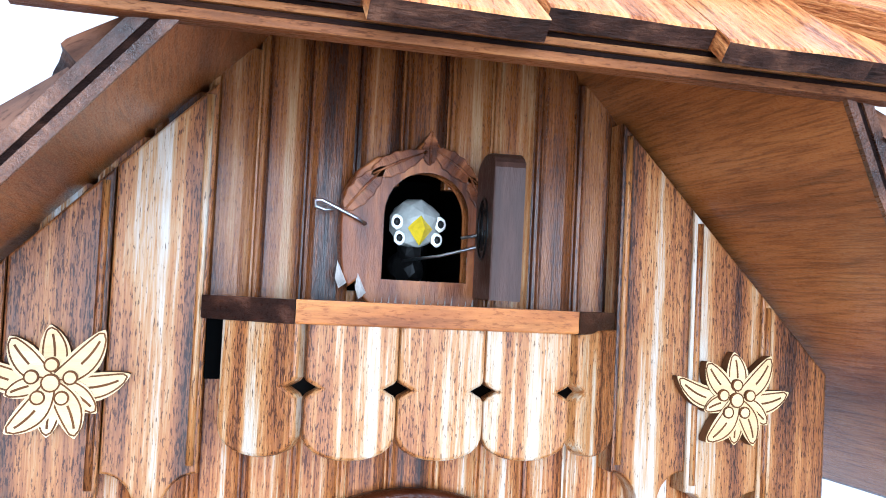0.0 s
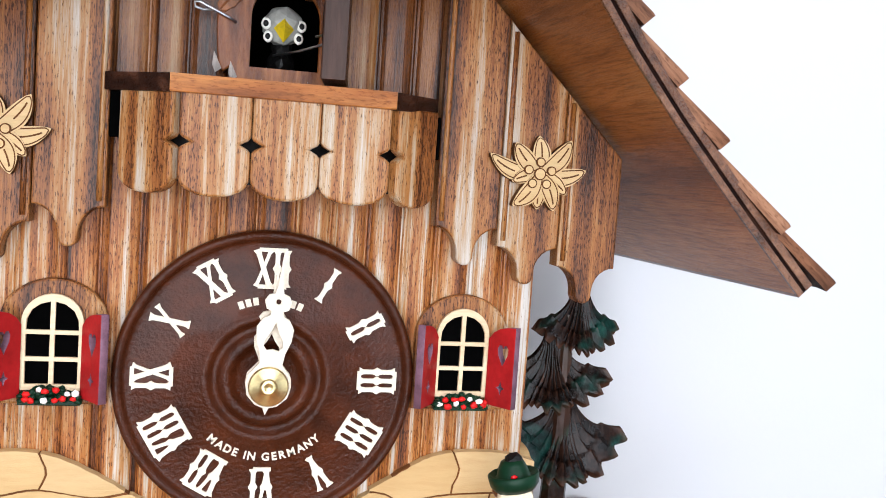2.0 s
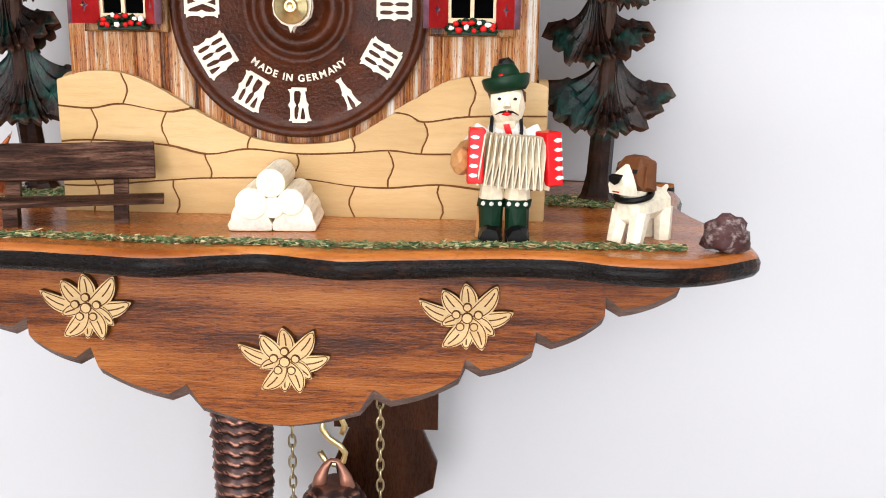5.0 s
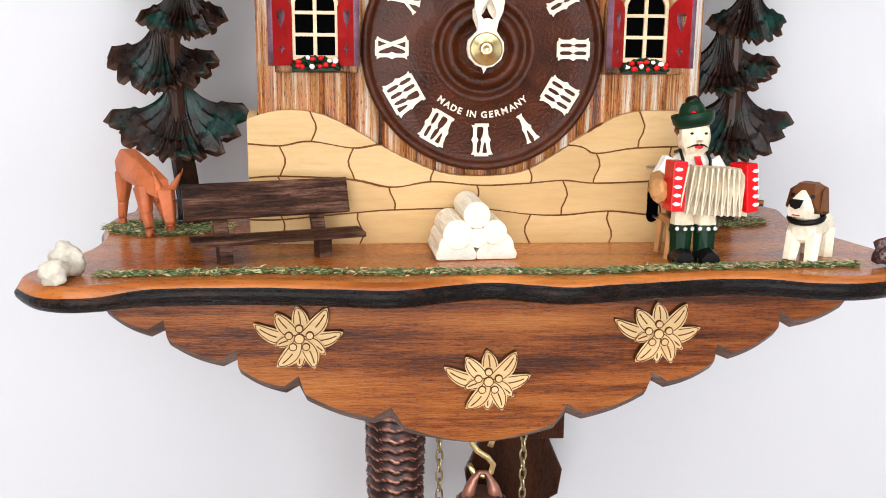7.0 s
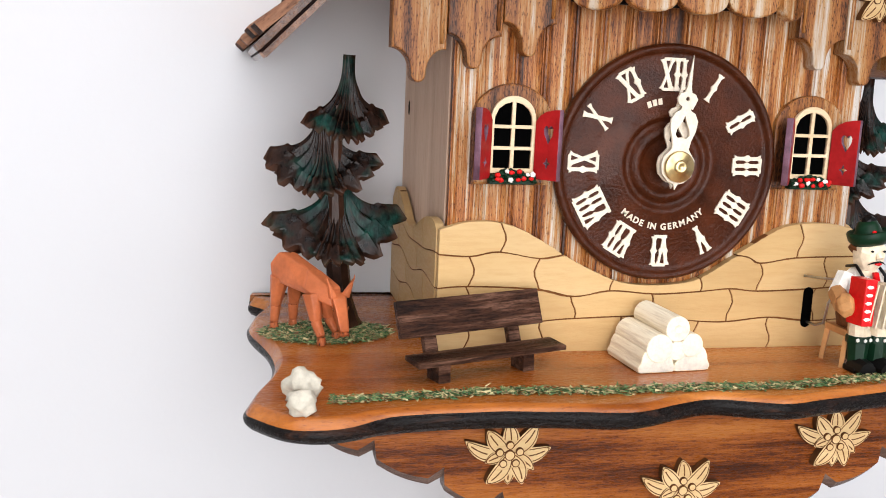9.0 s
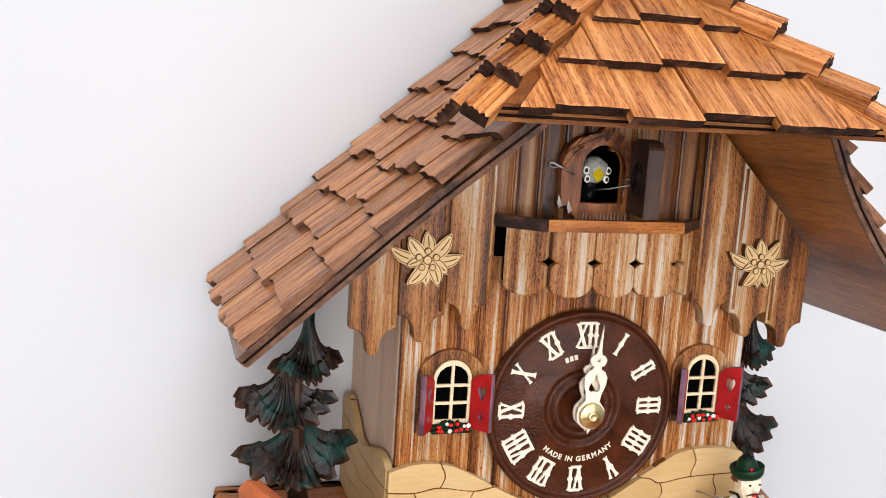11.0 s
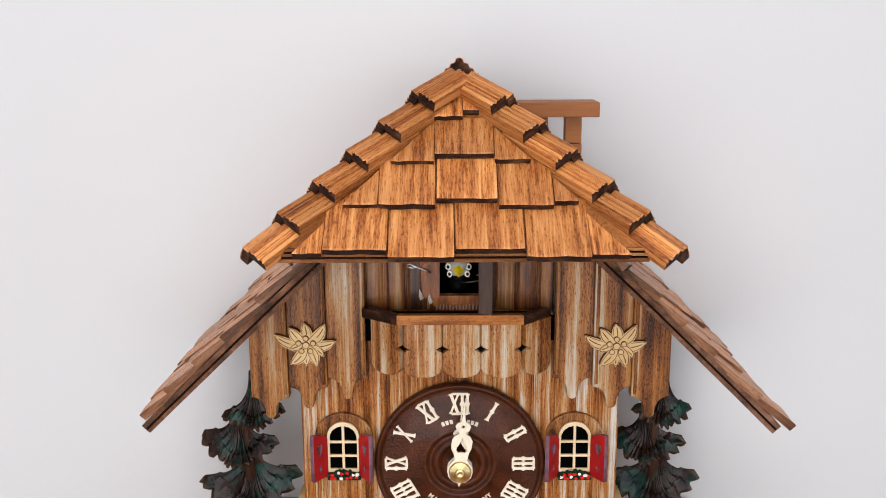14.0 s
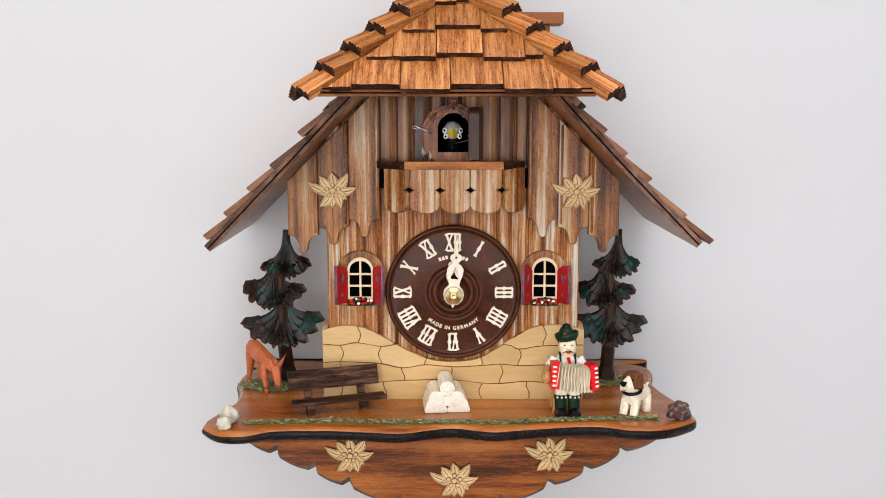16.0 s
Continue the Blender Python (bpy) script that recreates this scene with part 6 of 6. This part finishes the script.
def player():
    ob = thing("accordion_player_figurine", "seated carved accordion player with green hat and red accordion", "figurine", (81, -35, TOP))
    bm = bmesh.new()
    SKIN, GREEN, BLACK, WHITE, TAN, RED, CARD, BROWN = range(8)
    # stool
    box(bm, -9, 8, -2, 13, 13.5, 16.5, 0.5, mi=TAN)
    for x in (-8, 7):
        for y in (-1, 12):
            limb(bm, (x, y, 14), (x * 1.12, y * 1.1, 0), 1.7, 1.4, TAN, 4, 3)
    # shoes, stockings, knees
    for s in (-1, 1):
        limb(bm, (s * 4.8, -4, 2.5), (s * 5.0, -13.0, 2.0), 4.6, 3.6, BLACK, 8, 5 + s)
        box(bm, s * 4.8 - 4.4, s * 4.8 + 4.4, -10, -2, 0, 2.5, 0.6, mi=BLACK)
        limb(bm, (s * 4.7, -4.5, 4), (s * 4.6, -4.0, 14.2), 4.3, 4.6, GREEN, 8, 8 + s)
        limb(bm, (s * 4.6, -4.0, 12.2), (s * 4.6, -4.0, 15.2), 5.1, 5.1, GREEN, 8, 9 + s)
        for k in range(3):
            blob(bm, (s * 4.6 - 3.0 + 3.0 * k, -9.0 + abs(k - 1) * 0.9, 13.8), (0.95, 0.5, 0.95), 1, 0, k, WHITE)
        limb(bm, (s * 4.6, -4.0, 14.5), (s * 4.6, -3.0, 21), 4.8, 4.2, SKIN, 8, 11 + s)
    carve(bm, (0, 4, 20), (9.4, 8.5, 6.0), 40, 12, BROWN)
    # trunk, arms, head
    carve(bm, (0, 3.5, 32), (9.6, 6.4, 12.5), 54, 13, WHITE)
    for s in (-1, 1):
        limb(bm, (s * 8.2, 3.5, 39.5), (s * 13.2, 1.5, 31), 4.0, 3.8, WHITE, 7, 14 + s)
        reach = (-8.6 if s < 0 else -13.4)
        limb(bm, (s * 13.2, 1.5, 32), (s * 15.4, reach + 2.6, 29), 4.0, 4.2, TAN, 7, 16 + s)
        carve(bm, (s * 15.8, reach, 29), (3.8, 4.6, 5.4), 30, 17 + s, TAN)
        tube(bm, [(s * 5.0, 8.5, 42), (s * 5.2, 2, 43.6), (s * 5.4, -3.4, 40), (s * 5.2, -4.4, 34)], 0.7, 6, mi=BLACK)
    limb(bm, (0, 2.5, 40), (0, 2.2, 46), 4.6, 4.2, SKIN, 8, 18)
    carve(bm, (0, 1.8, 48.6), (6.6, 6.3, 8.4), 60, 19, SKIN)
    limb(bm, (0, -4.2, 49.6), (0, -5.4, 47.6), 1.0, 1.5, SKIN, 6, 20)
    carve(bm, (0, 4.2, 51.0), (7.2, 6.2, 5.0), 40, 21, BROWN)
    for s in (-1, 1):
        blob(bm, (s * 2.8, -4.2, 50.6), (0.8, 0.5, 0.55), 1, 0, 0, BLACK)
        tube(bm, [(0.3 * s, -5.3, 46.4), (s * 2.2, -4.9, 46.0), (s * 4.2, -3.8, 44.9)], [0.4, 0.36, 0.15], 5, mi=BLACK)
    blob(bm, (0, -5.0, 45.4), (1.9, 0.6, 0.75), 1, 0, 0, RED)
    prism(bm, [(-1.2, 41.5), (1.0, 41.8), (2.6, 37), (0.6, 35.2)], -4.6, -3.2, 0, RED)
    # hat
    lathe(bm, [(0, 53.0), (8.4, 52.2), (10.2, 54.2), (10.9, 57.2), (10.2, 57.8), (8.4, 56.4), (7.0, 57.0), (6.0, 59.6), (4.6, 61.6), (0, 62.0)], 14, Matrix.Translation((0, 2.6, 0)) @ Matrix.Translation((0, 0, 53.4)) @ pose(0, 0, 0, -4, -10) @ Matrix.Translation((0, 0, -54.0)) @ Matrix.Diagonal((0.80, 0.80, 1.02, 1)), GREEN)
    blob(bm, (-2.4, -3.4, 58.4), (1.3, 0.6, 0.9), 1, 0, 0, RED)
    carve(bm, (-0.8, 3.4, 62.2), (3.4, 3.0, 2.6), 26, 23, BLACK)
    # accordion: two red ends with white keys and a fan of card folds
    left = Matrix.Translation((-10.4, -11.4, 31.6)) @ pose(0, 0, 0, -2, 2, 4)
    right = Matrix.Translation((14.6, -15.6, 31.6)) @ pose(0, 0, 0, -2, -4, 22)
    box(bm, -3.0, 2.6, -4.8, 4.8, -9.8, 9.4, 0.5, m=left, mi=RED)
    box(bm, -2.6, 3.0, -4.8, 4.8, -9.4, 9.0, 0.5, m=right, mi=RED)
    for k in range(5):
        lozenge(bm, left, -1.0, -6.8 + 3.3 * k, WHITE)
        lozenge(bm, right, 1.5, -6.6 + 3.2 * k, WHITE)
    n = 10
    for k in range(n):
        t = k / (n - 1)
        bow = math.sin(math.pi * t)
        mid_x, mid_y, mid_z = -7.0 + 18.8 * t, -11.6 - 4.0 * t - 2.4 * bow, 30.6 - 0.6 * t
        for half in (-1, 1):
            box(bm, -0.26, 0.26, -5.0, 4.6, -9.2, 8.8, m=Matrix.Translation((mid_x + 0.75 * half, mid_y, mid_z)) @ pose(0, 0, 0, 0, 12 - 13 * t + 4.0 * half, 6 + 12 * t + 15.0 * half), mi=CARD)
    part("figure", bm, [M_SKIN, M_GREEN, M_INK, M_WHITE, M_TAN, M_LACQUER, M_PAPER, M_BROWN], ob)


player()

# slot, lever wire and slit in the stone wall behind the player
# The slot's dark is a flat black patch on the stones.
bm = bmesh.new()
prism(bm, [(74.4 + 2.5 * math.cos(a), (26.6 if math.sin(a) > 0 else 13.0) + 2.5 * math.sin(a)) for a in np.linspace(0, 2 * math.pi, 20)[:-1]], -4.16, -4.05)
part("lever_slot", bm, M_BLACK, clock, "black slot in the wall")
bm = bmesh.new()
tube(bm, [(74.5, 2, 13.2), (75.6, -10, 13.0), (78.2, -12, 14.5), (78.8, -13, 24), (80.5, -16, 30)], 0.6, 6)
tube(bm, [(71, -4.6, 34.6), (77, -15, 35.2), (80, -20, 36)], 0.6, 6)
part("lever_wire", bm, M_STEEL, clock, "bent steel lever wires")


def rock(x, y, lumps, material, label, seed):
    ob = thing("rock", label, "rock", (x, y, TOP), "rocks")
    for k, (cx, cy, cz, sx, sy, sz) in enumerate(lumps):
        bm = bmesh.new()
        blob(bm, (cx, cy, cz), (sx, sy, sz), 3, 0.4, seed + k, smooth=True)
        for v in bm.verts:
            v.co += noise.noise_vector(v.co * 0.34) * 1.1 + noise.noise_vector(v.co * 0.9) * 0.3
            v.co.z = max(v.co.z, 0)
        part("stone", bm, material, ob)


rock(-157, -62.5, ((1.5, 4.5, 5.8, 6.2, 5.8, 6.0), (0, -7, 4.2, 5.0, 4.8, 4.5)), M_PALEROCK, "two small pale limestone chips on the platform", 2)
rock(158.0, -51, ((0, 0, 5.9, 8.0, 6.8, 6.5),), M_REDROCK, "small smooth maroon pebble on the platform", 9)

# ---- under the clock: weights, chains, pendulum ----


def cone_weight(x, y, z_top, length, label, cap):
    """A cast fir-cone weight: overlapping scales in staggered rows."""
    ob = thing("cone_weight", label, "clock weight", (x, y, z_top), "cone weights")
    bm = bmesh.new()
    n, rows = 60, int(length / 0.85)
    rings = []
    for j in range(rows + 1):
        z = -j * length / rows
        t = j / rows
        body = 14.6 * (min(1, 0.62 + t * 3.2) if cap else 1.0) * (1 - 0.18 * t - 0.55 * max(0, t - 0.75) ** 2)
        ring = []
        for k in range(n):
            a = 2 * math.pi * k / n
            sag = 1.7 * abs(math.sin(a * 4.5 + 0.6))
            u = ((-z + sag) / 5.2) % 2.0
            saw = (u % 1.0)
            sag2 = 0.9 * noise.noise(Vector((math.cos(a) * 2, math.sin(a) * 2, z * 0.12)))
            q = body * (1 + 0.13 * saw ** 1.6 - 0.05) + sag2
            ring.append(bm.verts.new((q * math.cos(a), q * math.sin(a), z)))
        rings.append(ring)
    for a, b in zip(rings, rings[1:]):
        for k in range(n):
            f = bm.faces.new((a[k], a[(k + 1) % n], b[(k + 1) % n], b[k]))
            f.smooth = True
    bm.faces.new(rings[0])
    bm.faces.new(rings[-1])
    part("cone", bm, M_COPPER, ob)
    bm = bmesh.new()
    tube(bm, [(-7, -1, -2), (-6.0, -1, 3), (-3.8, -1, 8.0), (-1.2, -1, 11.2), (1.6, -1, 11.0), (3.8, -1, 7.5), (5.6, -1, 3), (6.6, -1, -2)], [3.6, 3.0, 2.1, 1.3, 1.3, 1.9, 3.0, 3.7], 10)
    part("loop", bm, M_COPPER, ob)
    bm = bmesh.new()
    tube(bm, [(-6.5, 0.5, 15), (-3.8, 0.5, 10), (0.6, 0.5, 8.4), (4.4, 0.5, 10.4), (5.4, 0.5, 14.6), (2.6, 0.5, 18.4), (-2.2, 0.5, 21.6), (-5.4, 0.5, 26), (-4.8, 0.5, 31), (-0.8, 0.5, 33.6), (3.4, 0.5, 32), (5.2, 0.5, 28), (3.6, 0.5, 24)], 1.5, 8)
    bmesh.ops.scale(bm, vec=(1, 0.6, 1), verts=bm.verts)
    part("hook", bm, M_BRASS, ob, "antique brass S-hook")


cone_weight(-36, 28, -78, 92, "antique copper cone weight hanging close under the apron", False)
cone_weight(6.5, 28, -131, 64, "antique copper cone weight hanging lower on a brass hook", True)


def chain(x, y, z0, z1):
    """A link chain: one link after another, each turned a quarter."""
    ob = thing("chain", "antique brass link chain hanging beneath the clock", "chain", (x, y, z0), "chains")
    bm = bmesh.new()
    pts = [(1.55 * math.cos(a), 0, 3.3 * math.copysign(abs(math.sin(a)) ** 0.8, math.sin(a))) for a in np.linspace(0, 2 * math.pi, 17)[:-1]]
    tube(bm, pts, 0.55, 6, True)
    first = part("link", bm, M_CHAIN, ob, m=at(0, 0, 0, 0, 0, 15))
    k = 1
    while z0 - k * 5.2 > z1:
        piece("link", first.data, ob, at(0, 0, -k * 5.2, 0, 0, 15 + 90 * (k % 2)))
        k += 1


chain(-14.2, 34, -10, -180)
chain(27.4, 34, -10, -180)


def pendulum():
    ob = thing("pendulum", "dark brown wooden pendulum with a carved leaf bob", "pendulum", (27, 66, -14))
    bm = bmesh.new()
    box(bm, -4, 4, -1.5, 1.5, -96, 0, 0.3)
    part("rod", bm, M_PENDULUM, ob)
    bm = bmesh.new()
    prism(bm, [(-26, -104), (26, -104), (26, -84), (-26, -84)], -5, -2, 0.5)
    part("crosspiece", bm, M_PENDULUM, ob)
    bm = bmesh.new()
    prism(bm, [(-17, -101), (17, -101), (26, -122), (24, -136), (10, -144), (0, -150), (-10, -144), (-24, -136), (-26, -122)], -4.4, -1, 0.9)
    part("leaf_bob", bm, M_PENDULUM, ob)


pendulum()
